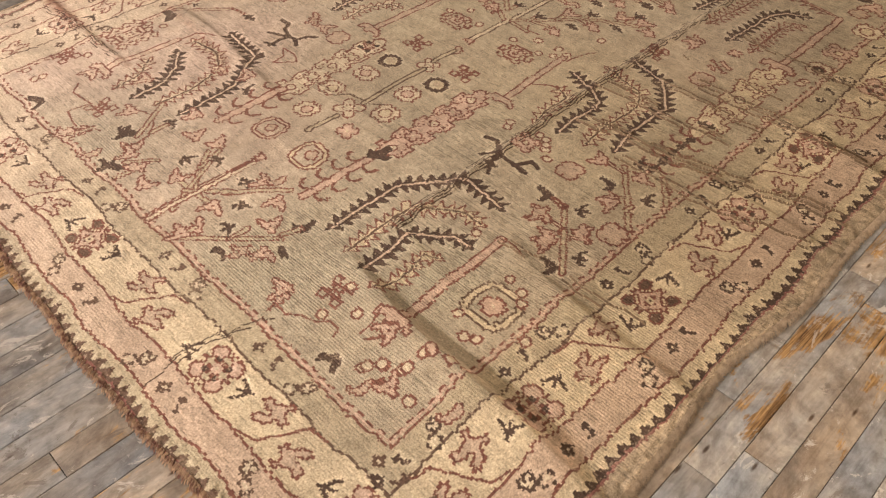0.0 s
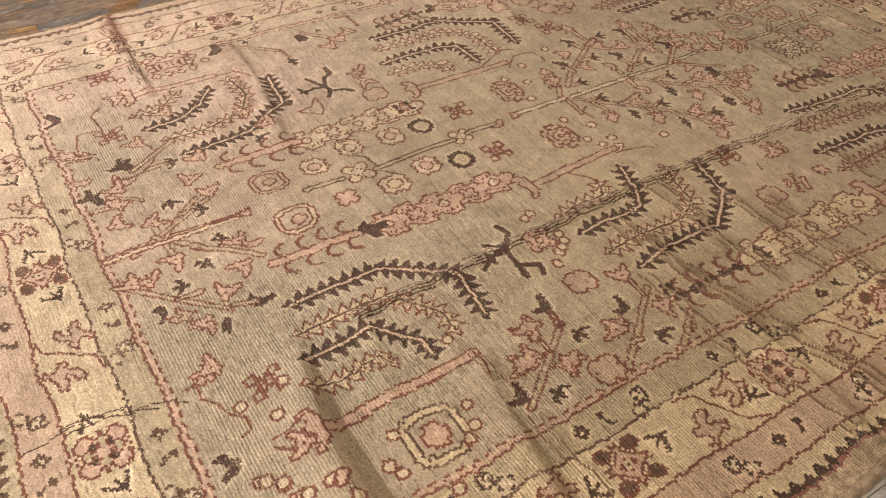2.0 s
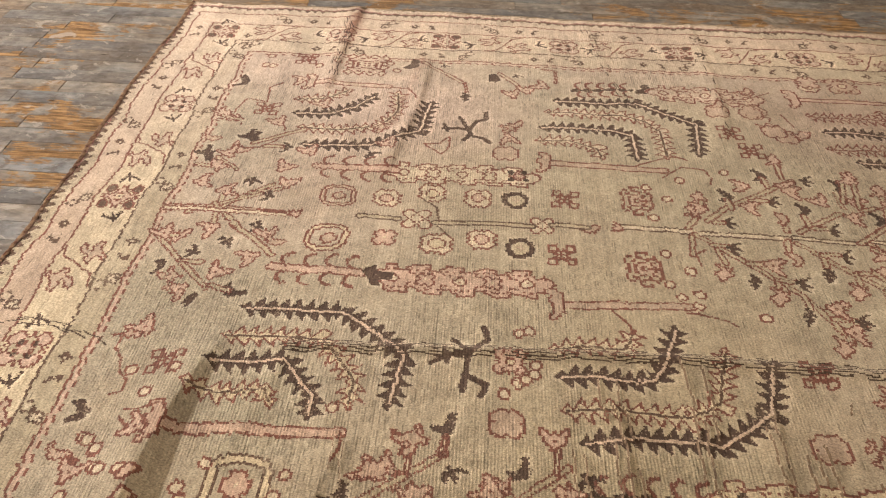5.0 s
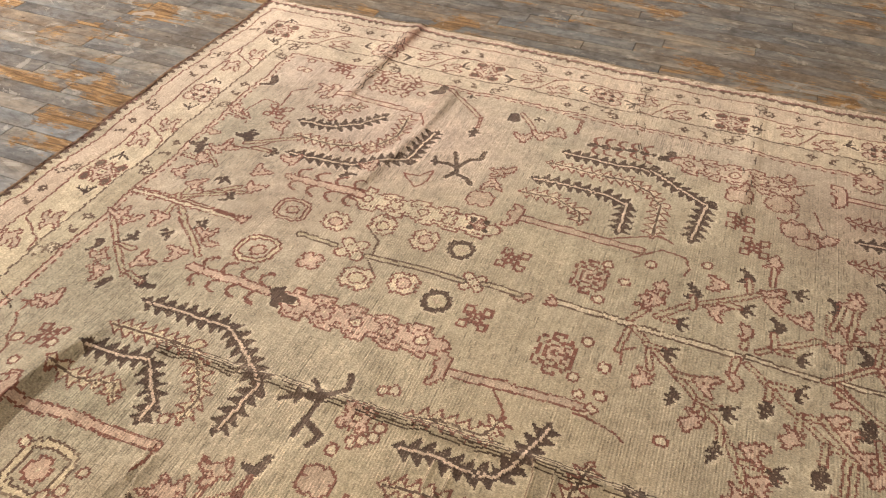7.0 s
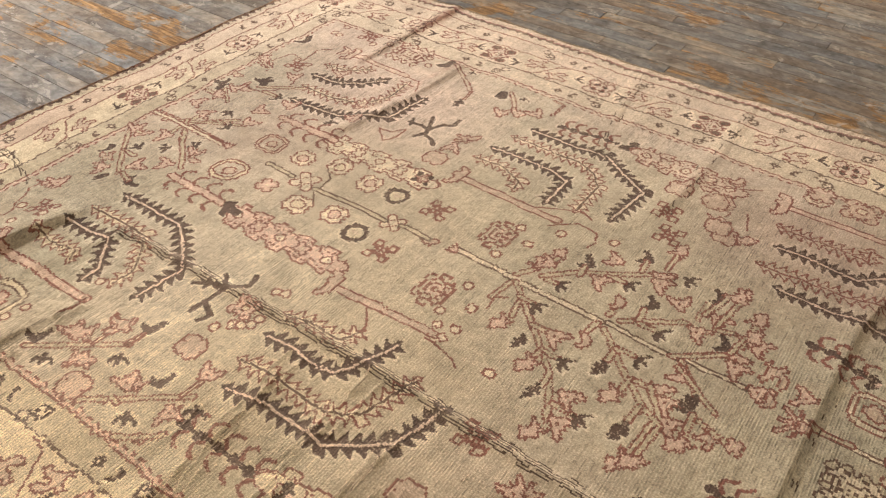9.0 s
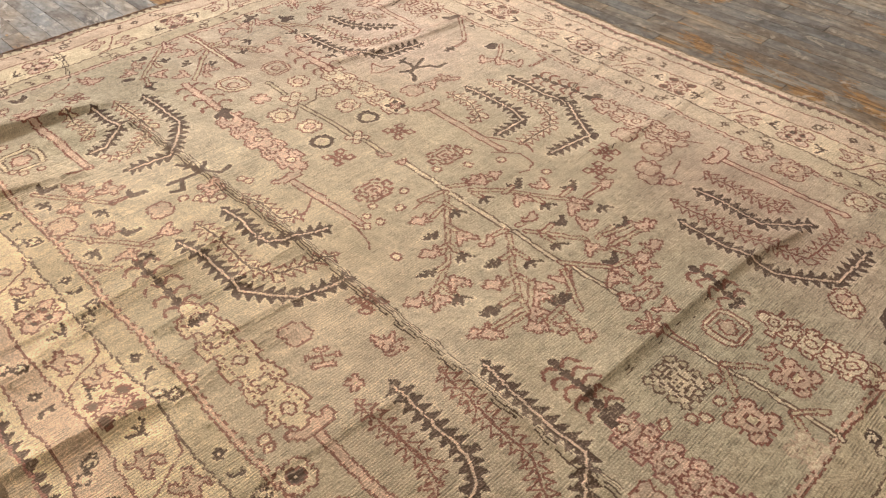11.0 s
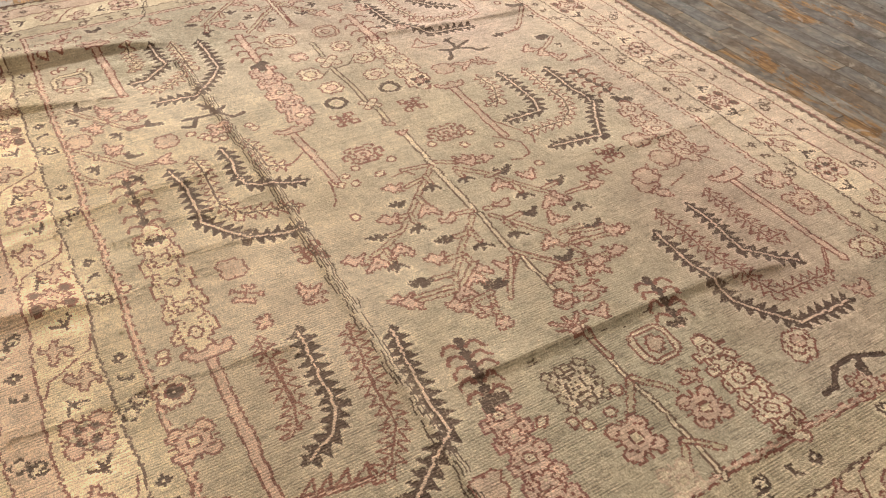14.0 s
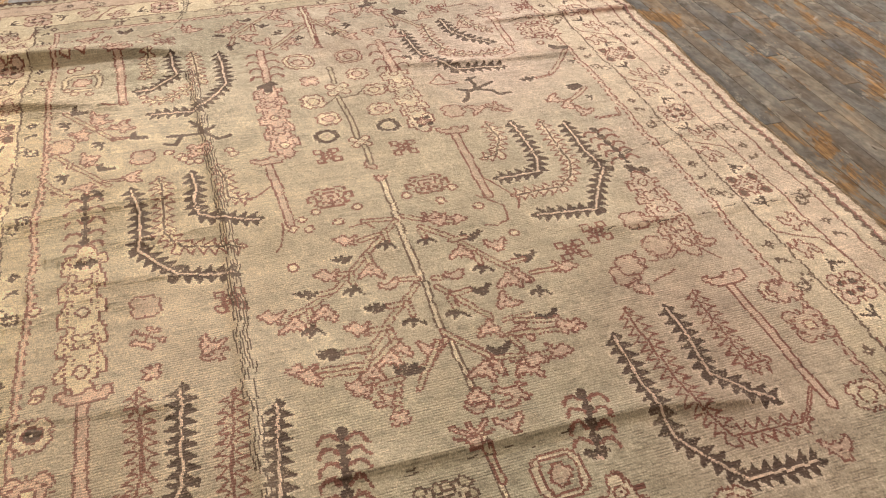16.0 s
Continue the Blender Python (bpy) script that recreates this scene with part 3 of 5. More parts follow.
def border_flower(side, run, dark, size=0.115):
    turn = {"A": 90, "C": -90, "D": 0, "B": 180}[side]
    x, y = place(side, run, 0.5)
    stamp("dark_flower" if dark else "pink_flower", x, y, size, turn=turn, inks={"D": "b"} if dark else None)
    fx, fy = place(side, run - 0.098, 0.42)
    gx, gy = place(side, run + 0.098, 0.60)
    step = 90 if side in "AC" else 0
    stamp("arrow", fx, fy, 0.062, turn=(180 if side in "AC" else 90) + 25)
    stamp("arrow", gx, gy, 0.062, turn=(0 if side in "AC" else -90) + 25)


def border_vine(side, run, sense=1, reach=0.075):
    """The slanting vine between two flowers with a sprig on each side."""
    x0, y0 = place(side, run - sense * reach, 0.96)
    x1, y1 = place(side, run - sense * reach * 0.35, 0.90)
    x2, y2 = place(side, run + sense * reach * 0.5, 0.14)
    x3, y3 = place(side, run + sense * reach * 1.1, 0.05)
    line("r", 0.0062, (x0, y0), (x1, y1), (x2, y2), (x3, y3))
    turn = {"A": 90, "C": -90, "D": 0, "B": 180}[side]
    a, b = place(side, run - sense * 0.055, 0.36), place(side, run + sense * 0.062, 0.66)
    stamp("sprig", *a, 0.090, turn=turn + 20, inks={"e": "w"})
    stamp("sprig", *b, 0.090, turn=turn + 200, inks={"e": "w"})


def guards(side, first, last, phase, period=0.43):
    """The small motifs of the two narrow borders: spot, comma and bracket in turn."""
    turn = {"A": 90, "C": -90, "D": 0, "B": 180}[side]
    lines_of = {"A": SIDE_A, "C": SIDE_C, "D": SIDE_D, "B": SIDE_B}[side]
    for lo, hi, shift in ((3, 4, 0.0), (1, 2, -0.055)):
        mid = (lines_of[lo] + lines_of[hi]) / 2
        n = int((first - phase) / period) - 1
        while phase + n * period < last:
            for kind, off, w in (("spot", 0.0, 0.038), ("comma", 0.068, 0.030), ("bracket", 0.166 if lo == 3 else -0.115, 0.088)):
                run = phase + shift + n * period + off
                if first < run < last:
                    x, y = (mid, run) if side in "AC" else (run, mid)
                    stamp(kind, x, y, w, inks={"D": "b"} if side in "CD" else None, turn=turn + (0 if kind != "bracket" else (35 if n % 2 else -30)), flip=bool(n % 2))
            n += 1


bands()

# borders: flowers, vines, small guards
border_flower("D", -0.62, False)
border_flower("D", -1.135, False)
border_flower("D", -1.745, True)
border_flower("D", -2.29, False)
border_flower("D", -2.87, True)
border_vine("D", -0.88, -1)
border_vine("D", -1.43, -1)
border_vine("D", -2.0, -1)
border_vine("D", -2.57, -1)
border_flower("A", 0.840, False)
border_flower("A", 1.297, True)
border_flower("A", 1.75, False)
border_flower("A", 2.17, True)
border_flower("A", 2.645, False)
border_flower("A", 3.12, True)
border_vine("A", 0.6, 1)
border_vine("A", 1.07, 1)
border_vine("A", 1.56, 1)
border_vine("A", 2.0, 1)
border_vine("A", 2.41, 1)
border_vine("A", 2.88, 1)
border_vine("A", 3.36, 1)
border_flower("C", 0.885, False)
border_flower("C", 1.310, True)
border_flower("C", 1.785, False)
border_flower("C", 2.24, True)
border_flower("C", 2.74, False)
border_flower("C", 3.22, True)
border_vine("C", 0.62, 1)
border_vine("C", 1.11, 1)
border_vine("C", 1.54, 1)
border_vine("C", 1.99, 1)
border_vine("C", 2.5, 1)
border_vine("C", 2.99, 1)
border_vine("C", 3.42, 1)
border_flower("B", -0.75, True)
border_flower("B", -1.24, False)
border_flower("B", -1.735, False)
border_flower("B", -2.21, True)
border_flower("B", -2.66, False)
border_vine("B", -0.99, 1)
border_vine("B", -1.47, 1)
border_vine("B", -1.96, 1)
border_vine("B", -2.43, 1)
border_vine("B", -2.88, 1)
guards("D", -2.95, -0.44, -1.549)
guards("B", -2.95, -0.44, -1.50)
guards("A", 0.42, 3.70, 0.87, 0.395)
guards("C", 0.42, 3.70, 0.80)

# posts with hooks and cartouches
fishbone("D", "r", 0.055, 0.03, 5, (-0.832, 1.730), (-0.838, 1.990))
totem("y", "r", 0.125, 5, (-0.841, 1.991), (-0.836, 2.508), roses="r")
stamp("heart", -0.842, 2.055, 0.063)
totem("p", "r", 0.115, 5, (-1.463, 1.203), (-1.469, 1.660), roses="r")
totem("c", "r", 0.11, 5, (-1.953, 1.187), (-1.955, 1.642), roses="r")
stamp("dark_flower", -1.965, 1.595, 0.060)
fishbone("D", "r", 0.055, 0.03, 5, (-2.531, 1.801), (-2.553, 2.013))
stamp("heart", -2.561, 2.070, 0.090, turn=-30)
totem("w", "r", 0.12, 5, (-2.549, 2.100), (-2.522, 2.477), roses="r")
fishbone("D", "r", 0.055, 0.03, 4, (-1.986, 2.859), (-1.953, 3.016))
stamp("heart", -1.947, 3.030, 0.064)

# small things by the third willows
stamp("rose", -2.160, 3.247, 0.090)
stamp("sprig", -1.821, 2.818, 0.090)
stamp("heart", -0.869, 3.239, 0.110, turn=150)
stamp("bud", -0.790, 3.180, 0.110)
stamp("cross_flower", -0.815, 3.100, 0.080)
stamp("eye", -0.745, 2.513, 0.035)
stamp("sprig", -0.935, 2.848, 0.060)
stamp("bud", -2.487, 3.177, 0.080)

# first row of willows
comb("D", "", 0.074, 0.032, (-1.320, 0.883), (-1.323, 1.013), (-1.327, 1.136), (-1.258, 1.233), (-1.189, 1.309), (-1.037, 1.293), core="w")
comb("r", "y", 0.072, 0.032, (-1.217, 0.860), (-1.225, 1.002), (-1.227, 1.102), (-1.156, 1.171), (-1.099, 1.204), (-1.024, 1.198), core="b")
comb("D", "", 0.074, 0.032, (-1.135, 0.843), (-1.137, 0.940), (-1.153, 1.028), (-1.095, 1.074), (-1.054, 1.114), (-0.991, 1.111), core="w")
comb("r", "y", 0.072, 0.032, (-1.058, 0.806), (-1.043, 0.895), (-1.052, 0.952), (-1.059, 0.995), (-1.018, 1.016), core="b")
pillar((-0.939, 0.784), (-0.952, 1.192), 0.032, 0.12, fill="p")
line("r", 0.0075, (-0.952, 1.192), (-0.918, 1.198), (-0.882, 1.184))
line("r", 0.0075, (-1.198, 0.589), (-1.202, 0.614), (-1.155, 0.613), (-1.128, 0.636), (-1.084, 0.650), (-1.063, 0.675), (-1.028, 0.676), (-1.017, 0.652))
stamp("posy", -1.211, 0.639, 0)
stamp("lattice_cross", -1.121, 0.748, 0.085)
line("r", 0.0075, (-0.977, 0.700), (-0.974, 0.741), (-0.988, 0.782))
line("r", 0.0075, (-0.959, 0.695), (-0.922, 0.729), (-0.904, 0.781))
stamp("bud", -0.928, 0.749, 0.074, turn=-15)
stamp("bud", -1.229, 0.658, 0.074, turn=-45)
blot("D", "", (-0.997, 0.575), (-1.001, 0.601), (-0.973, 0.629), (-0.950, 0.623), (-0.930, 0.586), (-0.945, 0.580), (-0.960, 0.601), (-0.979, 0.596))
stamp("bead", -0.899, 0.643, 0)
stamp("bead", -0.863, 0.680, 0)
stamp("bead", -1.024, 0.735, 0)
stamp("bead", -0.829, 0.643, 0)
stamp("bead", -0.816, 0.702, 0)
stamp("bead", -0.810, 0.762, 0)
stamp("bead", -1.019, 1.166, 0)
line("r", 0.0075, (-0.846, 0.610), (-0.854, 0.634), (-0.826, 0.654), (-0.816, 0.629))
stamp("octagon", -0.810, 0.999, 0.15, inks={'r': 'b', 'c': 'y'})
stamp("cross_flower", -0.808, 0.996, 0.07, inks={'e': 'p'})
stamp("bead", -0.852, 0.920, 0)
stamp("bead", -0.764, 0.894, 0)
stamp("bead", -0.793, 0.878, 0)
stamp("bead", -0.836, 1.099, 0)
stamp("bead", -0.783, 1.083, 0)
stamp("bead", -0.758, 1.054, 0)
stamp("bead", -0.677, 0.971, 0)
stamp("bead", -0.896, 0.654, 0)
stamp("bead", -0.872, 0.678, 0)
stamp("bead", -0.814, 0.714, 0)
stamp("bead", -0.751, 0.656, 0)
stamp("wing", -0.652, 0.692, 0, turn=-135)
stamp("wing", -0.857, 0.603, 0, turn=-135)
stamp("bud", -0.811, 0.650, 0.074, turn=-105)
blot("p", "r", (-0.821, 0.777), (-0.814, 0.803), (-0.781, 0.781), (-0.791, 0.761))
blot("c", "r", (-0.769, 0.782), (-0.761, 0.809), (-0.730, 0.794), (-0.739, 0.771))
stamp("bead", -1.099, 0.783, 0)
stamp("bead", -1.093, 0.677, 0)
comb("D", "", 0.074, 0.032, (-2.079, 0.880), (-2.085, 1.005), (-2.097, 1.107), (-2.205, 1.261), (-2.390, 1.286), core="w")
comb("r", "c", 0.072, 0.032, (-2.178, 0.846), (-2.177, 1.008), (-2.213, 1.118), (-2.311, 1.177), (-2.448, 1.160), core="b")
comb("D", "", 0.074, 0.032, (-2.269, 0.815), (-2.282, 0.944), (-2.329, 1.021), (-2.418, 1.084), core="w")
comb("r", "c", 0.072, 0.032, (-2.363, 0.797), (-2.376, 0.907), (-2.445, 0.983), core="b")
pillar((-2.493, 0.828), (-2.488, 1.123), 0.032, 0.12, fill="p")
line("r", 0.0075, (-2.488, 1.123), (-2.475, 1.195), (-2.402, 1.231))
stamp("medallion", -2.644, 1.020, 0.17)
stamp("bead", -2.677, 0.800, 0)
stamp("bead", -2.621, 0.840, 0)
stamp("bead", -2.667, 1.103, 0)
stamp("bead", -2.613, 1.137, 0)
stamp("bead", -2.652, 0.909, 0)
stamp("bead", -2.606, 0.640, 0)
stamp("bead", -2.683, 0.642, 0)
stamp("bead", -2.603, 0.666, 0)
stamp("lattice_cross", -2.287, 0.718, 0.085)
stamp("lattice_cross", -2.670, 0.784, 0.085)
blot("D", "", (-2.443, 0.549), (-2.459, 0.583), (-2.497, 0.561), (-2.523, 0.575), (-2.480, 0.610), (-2.449, 0.604), (-2.434, 0.559))
line("r", 0.0075, (-2.247, 0.610), (-2.344, 0.633), (-2.334, 0.709), (-2.439, 0.696), (-2.479, 0.734))
stamp("bud", -2.505, 0.792, 0.074, turn=15)
line("r", 0.0075, (-2.207, 0.566), (-2.212, 0.644), (-2.173, 0.649))
stamp("posy", -2.215, 0.614, 0)

# flowering boughs by the first end
rails("r", "c", 0.022, (-1.718, 0.559), (-1.722, 0.681), (-1.714, 0.923))
stamp("tuft", -1.712, 0.936, 0, turn=-75)
stamp("tuft", -1.715, 0.585, 0, turn=105)
stem((-1.722, 0.709), (-1.803, 0.774), (-1.849, 0.836))
stem((-1.717, 0.697), (-1.787, 0.698))
stem((-1.712, 0.702), (-1.645, 0.711))
stem((-1.648, 0.767), (-1.622, 0.804))
stem((-1.803, 0.774), (-1.827, 0.867))
stamp("bird", -2.102, 0.727, 0, turn=-135, flip=True)
stamp("claw", -2.054, 0.836, 0, turn=-180)
stamp("bird", -1.980, 0.611, 0, turn=-135, flip=True)
stamp("claw", -1.865, 0.770, 0, turn=-90)
stamp("claw", -1.791, 0.832, 0, turn=165)
stamp("claw", -1.645, 0.838, 0, turn=165)
stamp("claw", -1.571, 0.772, 0, turn=-135)
stamp("bird", -1.375, 0.843, 0, turn=-135)
stamp("claw", -1.517, 0.687, 0, turn=165)
blot("D", "", (-1.471, 0.597), (-1.479, 0.613), (-1.471, 0.633), (-1.448, 0.632), (-1.422, 0.616), (-1.424, 0.602), (-1.444, 0.615), (-1.458, 0.610))
blot("D", "", (-1.364, 0.742), (-1.350, 0.756), (-1.316, 0.744), (-1.300, 0.728), (-1.321, 0.731), (-1.313, 0.715), (-1.336, 0.721))
stamp("bud", -1.944, 0.850, 0.074, turn=-120)
stamp("bud", -2.028, 0.683, 0.074, turn=-120)
stamp("bud", -1.445, 0.779, 0.074, turn=-120)
stamp("bud", -1.624, 0.705, 0.074, turn=30)
stamp("bud", -1.511, 0.847, 0.074, turn=30)
stamp("bud", -1.849, 0.617, 0.074, turn=-165)
stamp("bud", -1.811, 0.703, 0.074, turn=-165)
stamp("bud", -1.859, 0.883, 0.074, turn=-90)
stamp("bud", -1.583, 0.621, 0.074, turn=-90)
stamp("bud", -1.615, 0.872, 0.074, turn=-75)
stem((-1.593, 0.556), (-1.481, 0.663), (-1.381, 0.770))
stem((-1.585, 0.574), (-1.583, 0.621))
stem((-1.479, 0.671), (-1.478, 0.726))
stem((-1.979, 0.634), (-1.918, 0.704))
stem((-2.055, 0.766), (-2.057, 0.823))
stem((-1.935, 0.573), (-1.925, 0.651))
stem((-1.390, 0.777), (-1.374, 0.832))
stamp("sprig", -1.418, 0.657, 0, turn=-135)
stamp("leaf", -2.243, 0.575, 0.078, turn=-135, flip=True)
stem((-2.226, 0.576), (-2.200, 0.653))
stamp("wing", -2.089, 0.581, 0, turn=-135)
stamp("wing", -1.585, 0.902, 0, turn=-135)
stamp("leaf", -1.937, 0.639, 0.078, turn=-135)
stamp("bud", -1.366, 0.694, 0.074, turn=45)
line("r", 0.0075, (-2.041, 0.698), (-2.043, 0.749), (-2.111, 0.808), (-2.155, 0.807), (-2.197, 0.787))
stem((-2.068, 0.724), (-2.168, 0.869))
stem((-1.690, 0.618), (-1.801, 0.809))
stem((-1.739, 0.683), (-1.526, 0.905))
stamp("claw", -2.037, 1.119, 0, turn=-60)
stamp("bird", -2.012, 0.579, 0, turn=-60)
stamp("bird", -2.116, 0.691, 0, turn=-60)
stamp("bud", -2.207, 0.772, 0.074, turn=-60)
stamp("bud", -2.340, 0.908, 0.074, turn=-60)
stamp("bud", -2.043, 0.915, 0.074, turn=-60)
stamp("bud", -2.108, 1.166, 0.074, turn=-60)
stamp("bud", -1.596, 0.578, 0.074, turn=-60)
stamp("bud", -2.009, 0.662, 0.074, turn=-60)
stamp("sprig", -2.204, 1.126, 0, turn=-60)
rails("r", "c", 0.022, (-1.709, 0.546), (-1.709, 0.688), (-1.710, 0.909))

# second row of willows
comb("r", "y", 0.072, 0.032, (-1.241, 1.666), (-1.257, 1.765), (-1.255, 1.848), (-1.319, 1.883), core="b")
comb("D", "", 0.074, 0.032, (-1.150, 1.683), (-1.160, 1.776), (-1.155, 1.859), (-1.166, 1.911), (-1.223, 1.951), (-1.338, 1.983), core="w")
comb("r", "y", 0.072, 0.032, (-1.053, 1.690), (-1.063, 1.811), (-1.059, 1.910), (-1.054, 1.974), (-1.102, 2.054), (-1.267, 2.102), core="b")
comb("D", "", 0.074, 0.032, (-0.970, 1.725), (-0.990, 1.845), (-0.992, 1.973), (-0.987, 2.032), (-1.038, 2.107), (-1.087, 2.168), (-1.236, 2.207), core="w")
pillar((-1.401, 1.683), (-1.417, 2.042), 0.032, 0.12, fill="e")
line("r", 0.0075, (-1.396, 1.827), (-1.340, 1.877), (-1.310, 1.878))
comb("D", "", 0.074, 0.032, (-2.454, 1.729), (-2.440, 1.894), (-2.455, 2.031), (-2.398, 2.112), (-2.337, 2.217), (-2.144, 2.196), core="w")
comb("r", "c", 0.072, 0.032, (-2.365, 1.693), (-2.366, 1.844), (-2.364, 1.957), (-2.334, 2.038), (-2.278, 2.087), (-2.112, 2.082), core="b")
comb("D", "", 0.074, 0.032, (-2.260, 1.675), (-2.273, 1.807), (-2.267, 1.912), (-2.241, 1.985), (-2.091, 1.991), core="w")
comb("r", "c", 0.072, 0.032, (-2.180, 1.657), (-2.182, 1.772), (-2.145, 1.858), (-2.090, 1.863), core="b")
pillar((-2.048, 1.677), (-2.037, 2.063), 0.032, 0.12, fill="e")
line("r", 0.0075, (-2.057, 1.979), (-2.128, 2.104), (-2.108, 2.144))
line("r", 0.0075, (-1.997, 2.053), (-2.067, 2.118), (-2.059, 2.188), (-2.014, 2.209), (-1.978, 2.198))
line("r", 0.0075, (-1.395, 2.026), (-1.375, 2.127), (-1.359, 2.148))

# third row of willows
comb("D", "", 0.074, 0.032, (-1.066, 2.566), (-1.059, 2.726), (-1.055, 2.837), (-1.019, 2.905), (-0.938, 2.950), core="w")
comb("r", "g", 0.076, 0.030, (-0.970, 2.552), (-0.971, 2.681), (-0.971, 2.791), (-0.953, 2.850), core="r")
comb("D", "", 0.074, 0.032, (-1.276, 2.678), (-1.255, 2.858), (-1.250, 3.023), (-1.089, 3.154), (-0.941, 3.162), core="w")
comb("r", "g", 0.076, 0.030, (-1.181, 2.617), (-1.163, 2.803), (-1.152, 2.951), (-1.094, 3.041), (-1.048, 3.061), core="r")
rails("r", "p", 0.016, (-0.852, 3.021), (-1.041, 3.058))
blot("g", "r", (-0.899, 3.022), (-0.935, 2.995), (-0.926, 3.030))
blot("g", "r", (-0.936, 3.029), (-0.972, 3.002), (-0.963, 3.037))
blot("g", "r", (-0.972, 3.036), (-1.010, 3.008), (-1.000, 3.044))
blot("g", "r", (-1.010, 3.043), (-1.048, 3.015), (-1.038, 3.051))
pillar((-0.845, 2.535), (-0.849, 3.015), 0.032, 0.13, fill="p")
comb("D", "", 0.074, 0.032, (-2.148, 2.710), (-2.141, 2.918), (-2.141, 3.037), (-2.182, 3.105), (-2.232, 3.180), (-2.427, 3.194), core="w")
comb("r", "g", 0.076, 0.030, (-2.218, 2.639), (-2.226, 2.823), (-2.238, 2.965), (-2.268, 3.075), (-2.465, 3.089), core="r")
comb("D", "", 0.074, 0.032, (-2.330, 2.656), (-2.333, 2.795), (-2.319, 2.898), (-2.351, 2.936), (-2.377, 2.971), (-2.431, 3.014), core="w")
comb("r", "g", 0.076, 0.030, (-2.431, 2.624), (-2.431, 2.814), (-2.421, 2.900), (-2.488, 2.901), core="r")
pillar((-2.552, 2.610), (-2.552, 3.064), 0.032, 0.13, fill="p")
rails("r", "e", 0.014, (-2.533, 3.008), (-2.460, 3.083))

# the little tree
rails("b", "c", 0.026, (-1.738, 1.892), (-1.733, 2.037), (-1.726, 2.175), (-1.727, 2.372))
rails("b", "c", 0.022, (-1.736, 2.391), (-1.725, 2.544), (-1.730, 2.597))
rails("b", "c", 0.022, (-1.734, 2.598), (-1.741, 2.769))
stamp("bud", -1.742, 2.799, 0.074, turn=165)
stamp("tuft", -1.730, 1.884, 0, turn=-15)
stem((-1.720, 2.105), (-1.633, 2.201), (-1.573, 2.270), (-1.482, 2.352), (-1.429, 2.386), (-1.356, 2.414))
stem((-1.603, 2.172), (-1.655, 2.155))
stem((-1.510, 2.290), (-1.560, 2.300))
stem((-1.435, 2.354), (-1.485, 2.353))
stem((-1.674, 2.147), (-1.673, 2.192))
stem((-1.544, 2.300), (-1.540, 2.346))
stem((-1.406, 2.407), (-1.405, 2.460))
stem((-1.606, 2.232), (-1.608, 2.289))
stem((-1.625, 2.078), (-1.709, 2.093))
line("r", 0.0075, (-1.587, 2.094), (-1.631, 2.088), (-1.650, 2.121))
stamp("bud", -1.604, 2.305, 0.074, turn=165)
stamp("bud", -1.443, 2.429, 0.074, turn=165)
stamp("bud", -1.360, 2.447, 0.074, turn=165)
stamp("leaf", -1.560, 2.154, 0.078, turn=-15)
stamp("leaf", -1.472, 2.284, 0.078, turn=-15)
stamp("leaf", -1.306, 2.399, 0.078, turn=-15)
stamp("leaf", -1.512, 2.508, 0.078, turn=-15)
stamp("leaf", -1.836, 2.118, 0.078, turn=-15, flip=True)
stamp("leaf", -1.898, 2.150, 0.078, turn=-15, flip=True)
stamp("leaf", -2.136, 2.435, 0.078, turn=-15, flip=True)
stamp("leaf", -2.061, 2.653, 0.078, turn=-15, flip=True)
stamp("leaf", -1.989, 2.724, 0.078, turn=-15, flip=True)
stamp("claw", -1.668, 2.211, 0, turn=-15)
stamp("claw", -1.536, 2.368, 0, turn=-15)
stamp("claw", -1.403, 2.480, 0, turn=-15)
stamp("claw", -1.788, 2.219, 0, turn=-15)
stamp("claw", -1.666, 2.520, 0, turn=-15)
stamp("claw", -1.783, 2.522, 0, turn=-15)
stamp("claw", -1.909, 2.374, 0, turn=-15)
stamp("claw", -2.025, 2.510, 0, turn=-15)
stamp("flatbird", -1.531, 2.233, 0, turn=-15)
stamp("flatbird", -1.406, 2.343, 0, turn=-15)
stamp("flatbird", -1.575, 2.446, 0, turn=-15)
stamp("flatbird", -1.425, 2.569, 0, turn=-15)
stamp("bird", -1.924, 2.232, 0, turn=-15)
stamp("bird", -2.043, 2.363, 0, turn=-15)
stamp("bird", -1.871, 2.454, 0, turn=-15)
stamp("bird", -2.011, 2.600, 0, turn=-15)
stamp("bird", -1.847, 2.672, 0, turn=-15)
stamp("bird", -1.594, 2.668, 0, turn=-15, flip=True)
stem((-1.748, 2.093), (-1.800, 2.119))
stem((-1.785, 2.151), (-1.789, 2.199))
stem((-1.785, 2.151), (-1.864, 2.228), (-1.923, 2.311), (-1.976, 2.401), (-2.017, 2.461))
stem((-1.907, 2.306), (-1.911, 2.353))
stem((-1.860, 2.240), (-1.905, 2.237))
stem((-1.977, 2.377), (-2.031, 2.372))
stem((-2.031, 2.434), (-2.109, 2.435))
stem((-1.863, 2.146), (-1.887, 2.156))
stamp("bud", -1.982, 2.294, 0.074)
stamp("bud", -1.847, 2.141, 0.074)
stamp("bud", -1.872, 2.296, 0.074, turn=165)
stamp("bud", -1.984, 2.433, 0.074, turn=165)
stamp("bud", -1.959, 2.444, 0.074, turn=165)
stem((-1.708, 2.390), (-1.622, 2.482), (-1.577, 2.536), (-1.521, 2.595), (-1.490, 2.652))
stem((-1.615, 2.449), (-1.665, 2.450))
stem((-1.550, 2.524), (-1.598, 2.527))
stem((-1.467, 2.575), (-1.524, 2.580))
